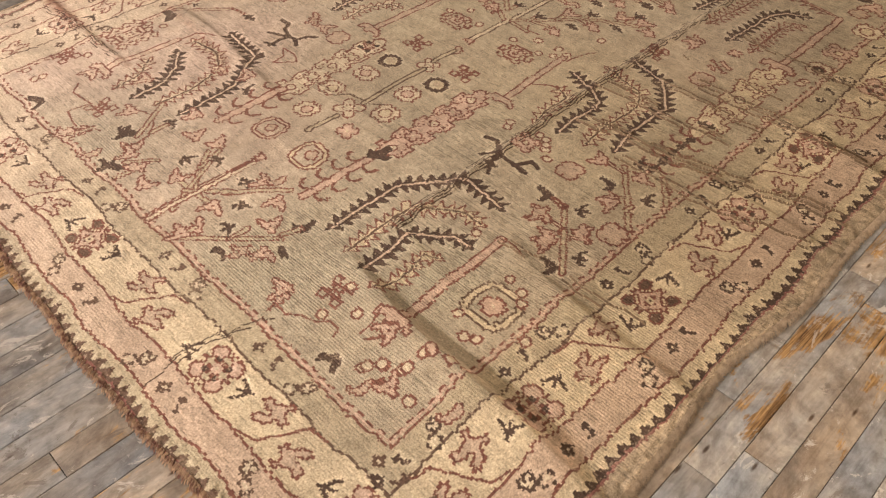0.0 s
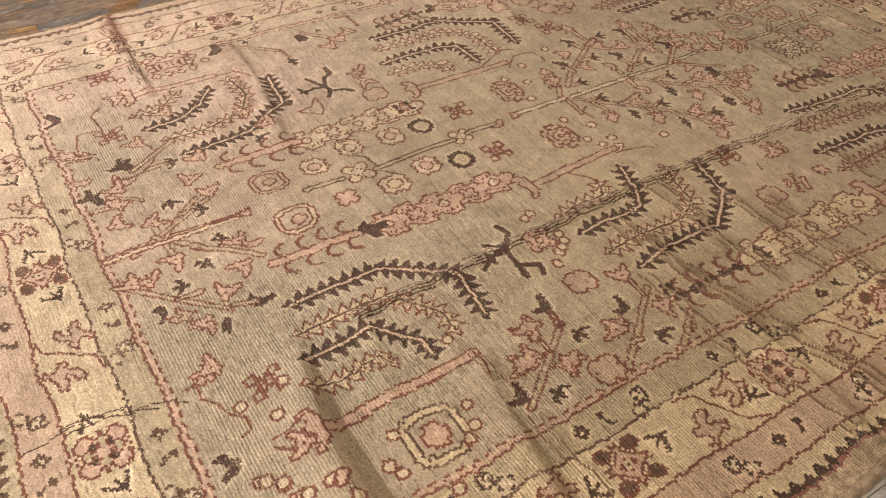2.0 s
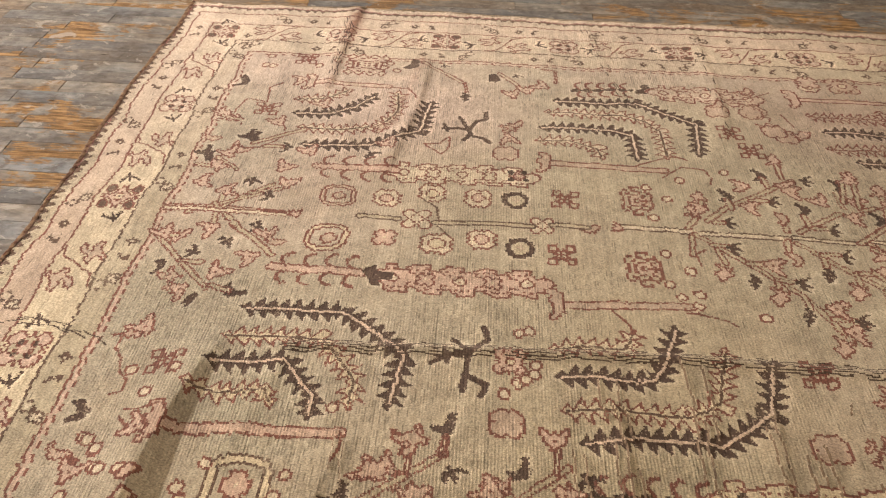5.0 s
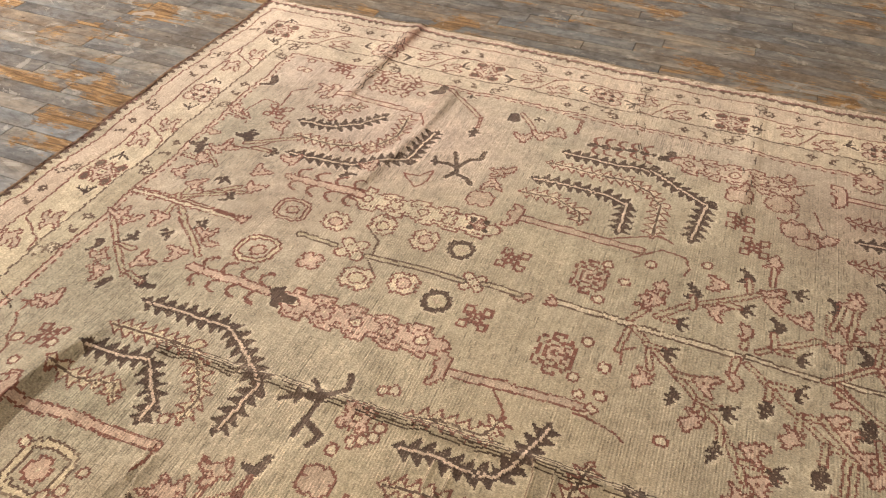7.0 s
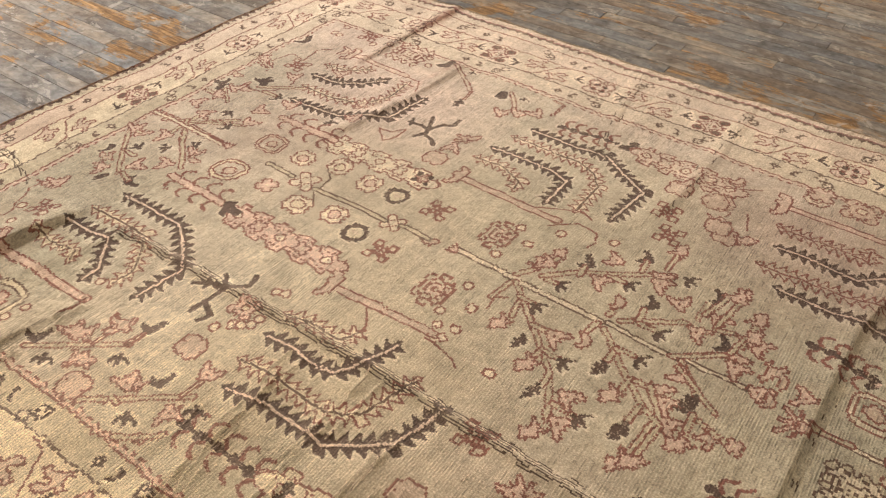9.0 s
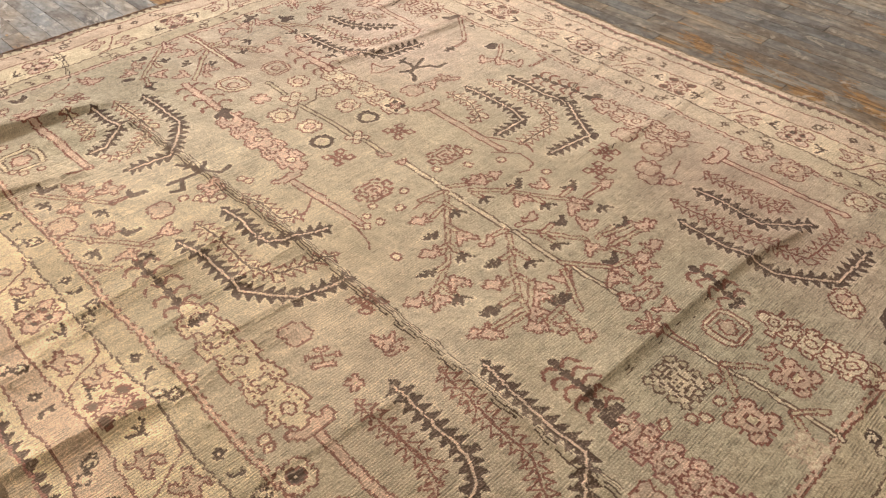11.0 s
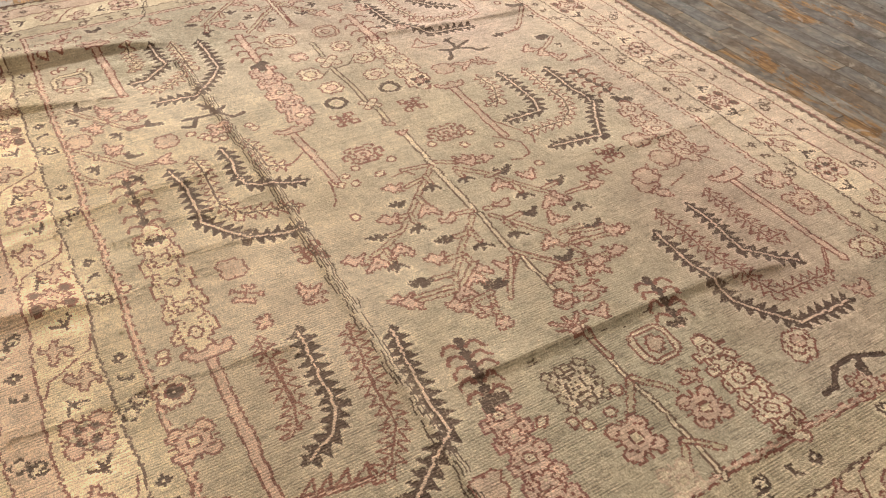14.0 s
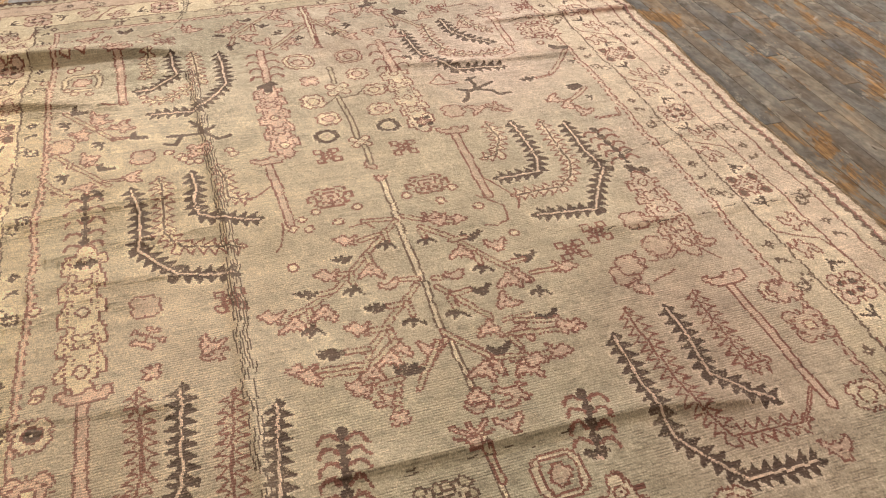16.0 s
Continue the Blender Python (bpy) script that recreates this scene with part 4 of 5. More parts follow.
stem((-1.665, 2.450), (-1.667, 2.499))
stem((-1.592, 2.536), (-1.595, 2.581))
stem((-1.385, 2.612), (-1.496, 2.626))
stamp("bud", -1.595, 2.597, 0.074, turn=165)
stamp("bud", -1.568, 2.628, 0.074, turn=165)
stamp("leaf", -1.352, 2.605, 0.078, turn=-15)
stamp("bud", -1.516, 2.660, 0.074, turn=165)
stem((-1.761, 2.415), (-1.790, 2.453), (-1.834, 2.522), (-1.860, 2.564))
stem((-1.790, 2.453), (-1.837, 2.449))
stem((-1.783, 2.463), (-1.786, 2.503))
stamp("bud", -1.918, 2.520, 0.074, turn=-60)
stamp("bud", -1.844, 2.600, 0.074, turn=165)
stamp("bud", -1.924, 2.634, 0.074, turn=150)
stem((-1.723, 2.601), (-1.666, 2.657), (-1.628, 2.684))
stem((-1.752, 2.604), (-1.797, 2.661), (-1.810, 2.700))
stem((-1.896, 2.583), (-1.977, 2.586))
stem((-1.884, 2.636), (-2.028, 2.654))
stem((-1.859, 2.718), (-1.957, 2.724))
stem((-1.889, 2.644), (-1.897, 2.682))
stamp("bud", -1.808, 2.722, 0.074, turn=165)
stamp("bud", -1.673, 2.624, 0.074, turn=-15)
stem((-1.656, 2.356), (-1.721, 2.370))
stem((-1.764, 2.380), (-1.813, 2.383))
stamp("wing", -1.822, 2.381, 0, turn=-15)
stamp("wing", -1.636, 2.369, 0, turn=-15)
stamp("bud", -1.891, 2.753, 0.074, turn=165)
stamp("posy", -1.546, 2.809, 0)
stem((-1.568, 2.712), (-1.548, 2.785))
stem((-1.600, 2.575), (-1.517, 2.634))
stem((-1.698, 2.601), (-1.615, 2.738))
stem((-1.725, 2.574), (-1.812, 2.690))
stamp("bud", -1.784, 2.728, 0.074, turn=150)
stamp("leaf", -1.371, 2.628, 0.078, turn=-30)
stem((-1.396, 2.629), (-1.486, 2.642))
stamp("sprig", -1.527, 2.749, 0, turn=-30)
stamp("wing", -1.730, 2.825, 0, turn=-30)
stamp("flatbird", -1.430, 2.568, 0, turn=-30)
stamp("flatbird", -1.612, 2.673, 0, turn=-30)
stem((-1.485, 2.702), (-1.580, 2.694))
stamp("leaf", -1.472, 2.695, 0.078, turn=-30)
stamp("leaf", -1.911, 2.731, 0.078, turn=-30, flip=True)
stem((-1.826, 2.698), (-1.895, 2.714))
stamp("bud", -2.044, 2.646, 0.074, turn=-30)
stem((-1.924, 2.595), (-2.022, 2.619))

# rosettes and rings of the middle
stamp("ring", -1.838, 1.585, 0.082)
stamp("ring", -1.617, 1.593, 0.082)
stamp("rose", -1.817, 1.194, 0.09)
stamp("rose", -1.851, 1.329, 0.09, inks={'p': 'y'})
stamp("rose", -1.835, 1.471, 0.09)
stamp("clover", -1.718, 1.294, 0.09)
stamp("rose", -1.642, 1.483, 0.09)
stamp("posy", -1.624, 1.209, 0.07)
stamp("rose", -1.613, 1.357, 0.095, inks={'p': 'y', 'y': 'c'})
stamp("clover", -1.722, 1.659, 0.075)
rails("b", "n", 0.024, (-1.707, 1.346), (-1.715, 1.460), (-1.716, 1.629))
rails("b", "n", 0.024, (-1.719, 1.121), (-1.715, 1.237))
stamp("wing", -1.718, 1.801, 0, turn=-105)
rails("b", "n", 0.024, (-1.726, 1.686), (-1.722, 1.794))
line("b", 0.0075, (-1.713, 1.359), (-1.779, 1.352), (-1.812, 1.306))
line("b", 0.0075, (-1.691, 1.355), (-1.651, 1.385))
stamp("octagon", -1.812, 1.045, 0.115, inks={'c': 'w'})
stamp("octagon", -1.614, 1.044, 0.125, inks={'c': 'y'})
stamp("cross_flower", -1.812, 1.045, 0.045)
stamp("cross_flower", -1.607, 1.051, 0.05)
fishbone("r", "r", 0.062, 0.03, 4, (-1.959, 0.951), (-1.962, 1.206))
fishbone("r", "r", 0.062, 0.03, 4, (-1.479, 0.919), (-1.476, 1.159))
blot("D", "", (-1.490, 1.161), (-1.511, 1.200), (-1.486, 1.202), (-1.486, 1.250), (-1.455, 1.248), (-1.449, 1.208), (-1.425, 1.219), (-1.431, 1.193), (-1.462, 1.180))
stamp("lattice_cross", -1.595, 1.714, 0.085)
stamp("lattice_cross", -1.856, 1.735, 0.085)
stamp("lattice_cross", -2.185, 2.374, 0.085)
stamp("crab", -1.559, 1.934, 0.145)
stamp("crab", -1.869, 1.955, 0.145)
stamp("bead", -1.629, 2.002, 0)
stamp("bead", -1.503, 1.995, 0)
stamp("bead", -1.560, 2.059, 0)
stamp("bead", -1.455, 2.021, 0)
stamp("bead", -1.790, 1.994, 0)
stamp("bead", -1.885, 2.051, 0)
stamp("bead", -1.942, 1.991, 0)
stamp("bead", -1.988, 2.104, 0)
stamp("bead", -1.423, 2.061, 0)
stamp("bead", -1.471, 2.075, 0)
stamp("bead", -1.395, 2.227, 0)
stamp("bead", -2.051, 2.255, 0)
stamp("quatre", -2.422, 2.306, 0.085)
stamp("quatre", -2.283, 2.515, 0.085)
stamp("quatre", -2.440, 2.447, 0.085, turn=45)
stem((-2.410, 2.399), (-2.425, 2.456))
line("r", 0.0075, (-2.383, 2.482), (-2.407, 2.489), (-2.417, 2.453))
line("r", 0.0075, (-2.357, 2.560), (-2.436, 2.535))
line("r", 0.0075, (-2.269, 2.558), (-2.299, 2.602), (-2.322, 2.592))
stamp("rose", -2.655, 2.694, 0.085, inks={'p': 'c'})
stamp("bloom", -2.667, 2.827, 0.12, inks={'p': 'e'})
stamp("rose", -2.654, 3.066, 0.1, inks={'p': 'y'})
stamp("quatre", -1.009, 1.559, 0.085)
stamp("bloom", -1.189, 1.568, 0.085)
stamp("bead", -1.093, 1.551, 0)
stamp("bead", -1.125, 1.587, 0)
stamp("bead", -1.136, 1.609, 0)
stamp("bead", -1.154, 1.627, 0)
stamp("bead", -1.182, 1.630, 0)
stamp("bead", -1.288, 1.589, 0)
stamp("bead", -1.294, 1.615, 0)
stamp("lattice_cross", -1.211, 2.307, 0.085)
stamp("quatre", -0.994, 2.270, 0.085)
stamp("twig", -0.994, 2.384, 0.1, turn=-30)
stamp("posy", -1.005, 2.504, 0)
stamp("eye", -0.719, 2.213, 0.04)
stamp("rose", -0.742, 2.620, 0.095, inks={'p': 'D', 'y': 'c'})
stamp("bloom", -0.739, 2.775, 0.115)
stamp("sprig", -1.155, 2.485, 0, turn=-30)
stamp("bud", -1.144, 2.454, 0.074, turn=-30)
stamp("bead", -0.748, 2.487, 0)
stamp("rose", -0.731, 2.994, 0.11, inks={'p': 'y'})

# hooked crosses between the willows
line("D", 0.016, (-1.178, 1.376), (-1.196, 1.409), (-1.211, 1.467), (-1.259, 1.511), (-1.296, 1.500))
line("D", 0.016, (-1.251, 1.423), (-1.214, 1.463), (-1.150, 1.461), (-1.095, 1.451))
line("D", 0.016, (-1.142, 1.457), (-1.115, 1.511), (-1.081, 1.494))
line("D", 0.012, (-1.211, 1.402), (-1.180, 1.414))
line("D", 0.016, (-2.224, 1.339), (-2.230, 1.387), (-2.218, 1.423), (-2.279, 1.449), (-2.294, 1.483), (-2.338, 1.484))
line("D", 0.016, (-2.298, 1.393), (-2.188, 1.435), (-2.173, 1.477), (-2.146, 1.501))
line("D", 0.016, (-2.157, 1.411), (-2.194, 1.432))
line("D", 0.012, (-2.252, 1.338), (-2.208, 1.351))

# boughs by the long sides
stem((-0.758, 1.211), (-0.923, 1.424))
stamp("bird", -0.801, 1.209, 0, turn=-60)
stamp("bird", -0.997, 1.422, 0, turn=-60)
stem((-0.920, 1.419), (-0.969, 1.425))
stamp("bud", -0.864, 1.263, 0.074, turn=-30)
stamp("bud", -0.949, 1.344, 0.074, turn=-75)
stamp("bud", -0.815, 1.369, 0.074, turn=120)
stamp("claw", -0.759, 1.292, 0, turn=-60)
stamp("claw", -0.876, 1.450, 0, turn=-60)
rails("r", "c", 0.014, (-0.916, 1.417), (-0.969, 1.425))
rails("r", "c", 0.014, (-0.865, 1.346), (-0.923, 1.350))
stamp("leaf", -0.871, 1.280, 0.095, turn=-60)
stamp("leaf", -0.819, 1.366, 0.085, turn=120)
stamp("leaf", -0.850, 1.539, 0.07, turn=-90)
stamp("leaf", -0.847, 1.681, 0.05, turn=-60)
stamp("sprig", -0.948, 1.348, 0.085, turn=-60)
stamp("sprig", -0.768, 1.440, 0.06, turn=60)
stem((-0.733, 1.474), (-0.903, 1.693))
stamp("bird", -0.894, 1.589, 0, turn=-60)
stamp("bud", -0.977, 1.664, 0.074, turn=-90)
rails("r", "c", 0.016, (-0.889, 1.668), (-0.952, 1.671))
stamp("bud", -0.837, 1.521, 0.074, turn=-30)
stamp("quatre", -0.755, 1.427, 0.085)
stamp("claw", -0.761, 1.613, 0, turn=-60)
line("c", 0.009, (-0.767, 1.537), (-0.766, 1.592))
stamp("bud", -0.833, 1.683, 0.074, turn=135)
stem((-0.714, 1.630), (-0.783, 1.724))
line("r", 0.0075, (-0.734, 1.675), (-0.740, 1.702), (-0.760, 1.697))
stamp("claw", -0.873, 1.737, 0, turn=-60)
stem((-0.779, 1.553), (-0.785, 1.524))
blot("D", "", (-2.639, 1.156), (-2.666, 1.185), (-2.714, 1.189), (-2.697, 1.223), (-2.640, 1.220), (-2.622, 1.190))
stem((-2.679, 1.236), (-2.608, 1.330), (-2.543, 1.397))
rails("r", "c", 0.014, (-2.543, 1.397), (-2.482, 1.407))
stamp("flatbird", -2.442, 1.407, 0)
stamp("claw", -2.670, 1.319, 0.04, turn=-75)
blot("D", "", (-2.567, 1.487), (-2.618, 1.490), (-2.628, 1.513), (-2.587, 1.534), (-2.565, 1.513))
stem((-2.631, 1.529), (-2.523, 1.609))
stamp("bud", -2.480, 1.575, 0.074, turn=-75)
stamp("bud", -2.520, 1.631, 0.074, turn=-75)
stamp("bud", -2.555, 1.682, 0.074, turn=-30)
stamp("claw", -2.619, 1.596, 0.045, turn=-75)
rails("r", "c", 0.014, (-2.681, 1.691), (-2.664, 1.745), (-2.577, 1.734))
line("r", 0.0075, (-2.122, 1.281), (-2.125, 1.329), (-2.174, 1.361), (-2.108, 1.368), (-2.063, 1.346), (-2.117, 1.285))
stamp("quatre", -2.091, 1.554, 0.085)
stamp("sprig", -2.242, 1.560, 0, turn=-75)
stamp("bud", -2.176, 1.563, 0.074, turn=105)
stamp("wing", -2.272, 1.589, 0, turn=-75)
stamp("leaf", -2.347, 2.471, 0.078, turn=-75, flip=True)
line("r", 0.0075, (-2.520, 2.359), (-2.523, 2.429), (-2.587, 2.531))
stamp("wing", -2.577, 2.453, 0, turn=-75)
stamp("quatre", -2.316, 2.481, 0.085)
stamp("quatre", -2.437, 2.426, 0.085, turn=45)
stamp("posy", -2.683, 2.701, 0.085)
stamp("lattice_cross", -2.287, 2.324, 0.085)
stamp("wing", -2.470, 2.315, 0, turn=-60)
stamp("wing", -2.590, 2.447, 0, turn=-60)
stamp("leaf", -2.302, 2.576, 0.078, turn=-60, flip=True)

# the far end below the third willows
rails("b", "c", 0.02, (-1.710, 2.897), (-1.709, 3.026), (-1.707, 3.115), (-1.721, 3.215), (-1.712, 3.430))
stem((-1.707, 3.115), (-1.635, 3.211))
stem((-1.722, 3.112), (-1.786, 3.187))
stem((-1.700, 3.308), (-1.653, 3.375))
stem((-1.702, 3.310), (-1.763, 3.370))
stem((-1.715, 3.031), (-1.712, 2.943))
stamp("bloom", -1.610, 3.254, 0.118)
stamp("bloom", -1.814, 3.263, 0.112)
stamp("sprig", -1.847, 3.175, 0, turn=-30)
stamp("bloom", -1.626, 3.385, 0.09, inks={'r': 'e', 'p': 'c'})
stamp("medallion", -1.585, 3.064, 0.145, inks={'p': 'c', 'r': 'b', 'c': 'n'})
stamp("octagon", -1.841, 3.053, 0.125, inks={'c': 'c'})
stamp("cross_flower", -1.841, 3.053, 0.06)
totem("p", "R", 0.12, 6, (-1.372, 3.014), (-1.363, 3.403))
totem("c", "r", 0.115, 6, (-1.952, 3.105), (-1.948, 3.429))
fishbone("D", "r", 0.055, 0.03, 5, (-1.411, 2.803), (-1.382, 2.995))
blot("D", "", (-1.354, 2.982), (-1.424, 2.992), (-1.423, 3.017), (-1.372, 3.019), (-1.375, 3.039), (-1.348, 3.030))
stamp("bloom", -2.208, 3.406, 0.085, inks={'p': 'e'})
line("D", 0.016, (-2.332, 3.362), (-2.248, 3.328), (-2.182, 3.333), (-2.139, 3.373), (-2.091, 3.378))
line("D", 0.016, (-2.259, 3.336), (-2.247, 3.377))
line("D", 0.024, (-2.244, 3.360), (-2.243, 3.383))
stamp("bloom", -1.118, 3.371, 0.13)
line("D", 0.016, (-1.103, 3.234), (-1.108, 3.278), (-1.079, 3.300), (-1.049, 3.306), (-1.028, 3.357))
line("D", 0.016, (-1.103, 3.280), (-1.179, 3.314), (-1.223, 3.358))
line("D", 0.016, (-1.123, 3.300), (-1.112, 3.349))
line("D", 0.026, (-1.106, 3.337), (-1.109, 3.362))
stamp("bead", -1.608, 3.168, 0)
stamp("bead", -1.542, 3.172, 0)
stamp("bead", -1.511, 3.151, 0)
stamp("bead", -1.664, 3.125, 0)
stamp("bead", -1.450, 3.109, 0)
stamp("quatre", -1.250, 3.196, 0.085)
stamp("rose", -2.179, 3.229, 0.085)
stamp("palmette", -1.692, 2.905, 0.1)
stamp("bud", -1.786, 2.903, 0.074)


# ---------- colour of the wool ----------
def soft_noise(shape, cells, seed, stretch=(1, 1)):
    """Smooth random values between -1 and 1 over the cloth."""
    rng = np.random.default_rng(seed)
    ny, nx = max(2, int(cells * stretch[1])) + 3, max(2, int(cells * stretch[0])) + 3
    g = rng.uniform(-1, 1, (ny, nx))
    y, x = np.linspace(0.5, ny - 2.51, shape[0]), np.linspace(0.5, nx - 2.51, shape[1])
    j, i = y.astype(int), x.astype(int)
    fy, fx = (y - j)[:, None], (x - i)[None]
    fy, fx = fy * fy * (3 - 2 * fy), fx * fx * (3 - 2 * fx)
    top = g[j][:, i] * (1 - fx) + g[j][:, i + 1] * fx
    low = g[j + 1][:, i] * (1 - fx) + g[j + 1][:, i + 1] * fx
    return top * (1 - fy) + low * fy


PALETTE = np.array([
    (0.357, 0.309, 0.229),   # g greige field
    (0.490, 0.420, 0.308),   # c cream
    (0.486, 0.413, 0.288),   # y straw yellow
    (0.450, 0.330, 0.255),   # p faded pink
    (0.170, 0.072, 0.053),   # r red-brown outline
    (0.080, 0.052, 0.039),   # D dark brown
    (0.108, 0.068, 0.048),   # b brown line
    (0.070, 0.046, 0.032),   # k dark line along a fold
    (0.360, 0.250, 0.130),   # o ochre
    (0.365, 0.300, 0.215),   # t tan edge
    (0.375, 0.322, 0.225),   # n sand
    (0.430, 0.334, 0.251),   # w rose sand
    (0.200, 0.090, 0.075),   # R deep rose line
    (0.395, 0.305, 0.230),   # e dusty rose
    (0.160, 0.112, 0.072),   # q brown of cracked pile steps, fold shade put into the colour
], np.float32)


def hand_knotting():
    """Rows wander and single knots miss their line, as in any hand-knotted cloth."""
    shape = CLOTH.shape
    rng = np.random.default_rng(61)
    dj = 1.3 * soft_noise(shape, 34, 62) + 0.55 * soft_noise(shape, 170, 63)
    di = 1.3 * soft_noise(shape, 34, 64) + 0.55 * soft_noise(shape, 170, 65)
    di = di + np.repeat(rng.choice((-1, 0, 0, 0, 0, 0, 1), (shape[0] // 2 + 1, 1)), 2, axis=0)[:shape[0]] * (soft_noise(shape, 30, 66) > 0)
    jj, ii = np.meshgrid(np.arange(shape[0]), np.arange(shape[1]), indexing="ij")
    CLOTH[:] = CLOTH[np.clip(np.rint(jj + dj).astype(int), 0, shape[0] - 1), np.clip(np.rint(ii + di).astype(int), 0, shape[1] - 1)]


hand_knotting()


def knot_colours():
    c = PALETTE[CLOTH]
    shape = CLOTH.shape
    gx, gy = np.meshgrid(GX, GY)
    rng = np.random.default_rng(4)
    # dye lots: bands across the width, from rose sand at one end to grey green further on
    lots = soft_noise(shape, 9, 11, (0.5, 2.4)) * 0.6 + soft_noise(shape, 26, 12, (0.15, 2.2)) * 0.4
    ground = CLOTH == 0
    rosy = np.clip(0.55 * np.exp(-((gx + 1.95) / 0.4) ** 2 - ((gy - 0.95) / 0.35) ** 2) + 0.55 * soft_noise(shape, 5, 13) + 0.75 * np.exp(-((gx + 2.6) / 0.55) ** 2 - ((gy - 0.9) / 1.0) ** 2) + 0.5 * np.exp(-((gx + 2.5) / 0.35) ** 2 - ((gy - 2.6) / 0.5) ** 2), 0, 1)[..., None]
    olive = np.clip(0.25 * soft_noise(shape, 6, 14) + 0.7 * np.exp(-((gx + 1.2) / 0.45) ** 2 - ((gy - 2.1) / 0.45) ** 2), 0, 1)[..., None]
    green = np.clip(0.75 * np.exp(-((gx + 1.75) / 0.5) ** 2 - ((gy - 3.05) / 0.35) ** 2) + 0.8 * np.exp(-((gx + 0.98) / 0.2) ** 2 - ((gy - 0.98) / 0.2) ** 2) + 0.45 * soft_noise(shape, 7, 15, (1, 1.3)) + 0.35 * lots, 0, 1)[..., None]
    f = c
    f = np.where(ground[..., None], f * (1 - rosy) + np.array((0.412, 0.328, 0.268)) * rosy, f)
    f = np.where(ground[..., None], f * (1 - 0.8 * olive) + np.array((0.372, 0.318, 0.196)) * 0.8 * olive, f)
    f = np.where(ground[..., None], f * (1 - 0.6 * green) + np.array((0.290, 0.278, 0.205)) * 0.6 * green, f)
    # light inks turn to rose cream towards -x and the first end
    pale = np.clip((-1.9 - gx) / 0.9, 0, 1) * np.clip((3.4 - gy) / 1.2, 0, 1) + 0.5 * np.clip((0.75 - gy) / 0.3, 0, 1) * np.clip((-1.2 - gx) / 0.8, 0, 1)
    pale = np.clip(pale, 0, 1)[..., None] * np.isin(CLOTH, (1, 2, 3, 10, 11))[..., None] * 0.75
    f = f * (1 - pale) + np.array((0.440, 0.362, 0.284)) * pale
    # wool stands taller round the corroded dark brown; the light it catches is put in as paler colour
    dark = (CLOTH == 5)
    near = np.zeros(shape, bool)
    for a in (-2, -1, 0, 1, 2):
        for b in (-2, -1, 0, 1, 2):
            near |= np.roll(np.roll(dark, a, 0), b, 1)
    f = np.where((near & ~dark & (CLOTH != 4))[..., None], f * 1.16 + 0.012, f)
    value = 1.0 + 0.05 * lots + 0.05 * soft_noise(shape, 60, 16) + rng.normal(0, 0.085, shape) + rng.normal(0, 0.045, (shape[0], 1))
    value = value + 0.075 * soft_noise(shape, 75, 31) + 0.085 * soft_noise(shape, 190, 32) + 0.05 * soft_noise(shape, 30, 33, (0.3, 3.0))
    f = f * value[..., None]
    f = np.where((CLOTH == 9)[..., None], f * (1 + 0.28 * soft_noise(shape, 230, 57) + 0.15 * soft_noise(shape, 70, 58))[..., None], f)
    # browner, brighter and dimmer sides: how light falls, put into the wool colour
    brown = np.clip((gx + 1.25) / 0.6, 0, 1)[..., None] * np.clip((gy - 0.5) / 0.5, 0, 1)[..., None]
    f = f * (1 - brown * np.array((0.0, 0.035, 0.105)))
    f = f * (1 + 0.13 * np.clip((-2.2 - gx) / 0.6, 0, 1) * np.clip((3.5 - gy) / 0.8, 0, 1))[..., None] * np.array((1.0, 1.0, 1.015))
    # first corner darkened in colour to offset its nearness to the lamps
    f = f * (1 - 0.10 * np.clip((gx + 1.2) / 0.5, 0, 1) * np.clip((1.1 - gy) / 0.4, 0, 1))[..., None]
    dim_side = np.clip((gx + 1.35) / 0.55, 0, 1) * np.clip((gy - 1.0) / 0.5, 0, 1) * np.clip((3.4 - gy) / 0.5, 0.3, 1)
    f = f * (1 - 0.15 * dim_side * (1 + 0.5 * soft_noise(shape, 12, 59)))[..., None]
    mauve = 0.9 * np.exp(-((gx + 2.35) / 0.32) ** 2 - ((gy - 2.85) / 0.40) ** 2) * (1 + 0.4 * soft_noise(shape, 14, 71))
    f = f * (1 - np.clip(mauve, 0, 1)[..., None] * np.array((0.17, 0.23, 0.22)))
    # rows of worn knots in patches, an old red-brown stain along one fold, darkening along another
    patch = soft_noise(shape, 10, 51, (1, 1.6)) + 0.6 * soft_noise(shape, 34, 52) + 0.9 * np.exp(-((gx + 1.75) / 0.8) ** 2 - ((gy - 3.15) / 0.3) ** 2)
    patch = np.clip(patch + 0.7 * np.exp(-((gx + 0.95) / 0.3) ** 2 - ((gy - 0.95) / 0.3) ** 2) - 0.9 * np.clip((0.62 - gy) / 0.1, 0, 1) - 0.6 * np.clip((-2.65 - gx) / 0.1, 0, 1), 0, 1)
    row = np.repeat(rng.random((shape[0], shape[1] // 6 + 1)), 6, axis=1)[:, :shape[1]]
    f = np.where(((row < 0.04 + 0.42 * patch) & (np.arange(shape[0]) % 2 == 0)[:, None])[..., None], f * 0.66, f)
    f = np.where(((row > 0.90 - 0.25 * patch) & (np.arange(shape[0]) % 2 == 1)[:, None])[..., None], f * 1.12, f)
    for pts, wide, deep in ((((-3.13, 0.925), (-2.95, 0.918), (-2.82, 0.912)), 0.030, 0.95), (((-2.82, 0.912), (-2.46, 0.905)), 0.016, 0.45), (((-2.74, 1.235), (-2.24, 1.165)), 0.022, 0.45)):
        d, _, s, total = along(pts, GX[None, :], GY[:, None])
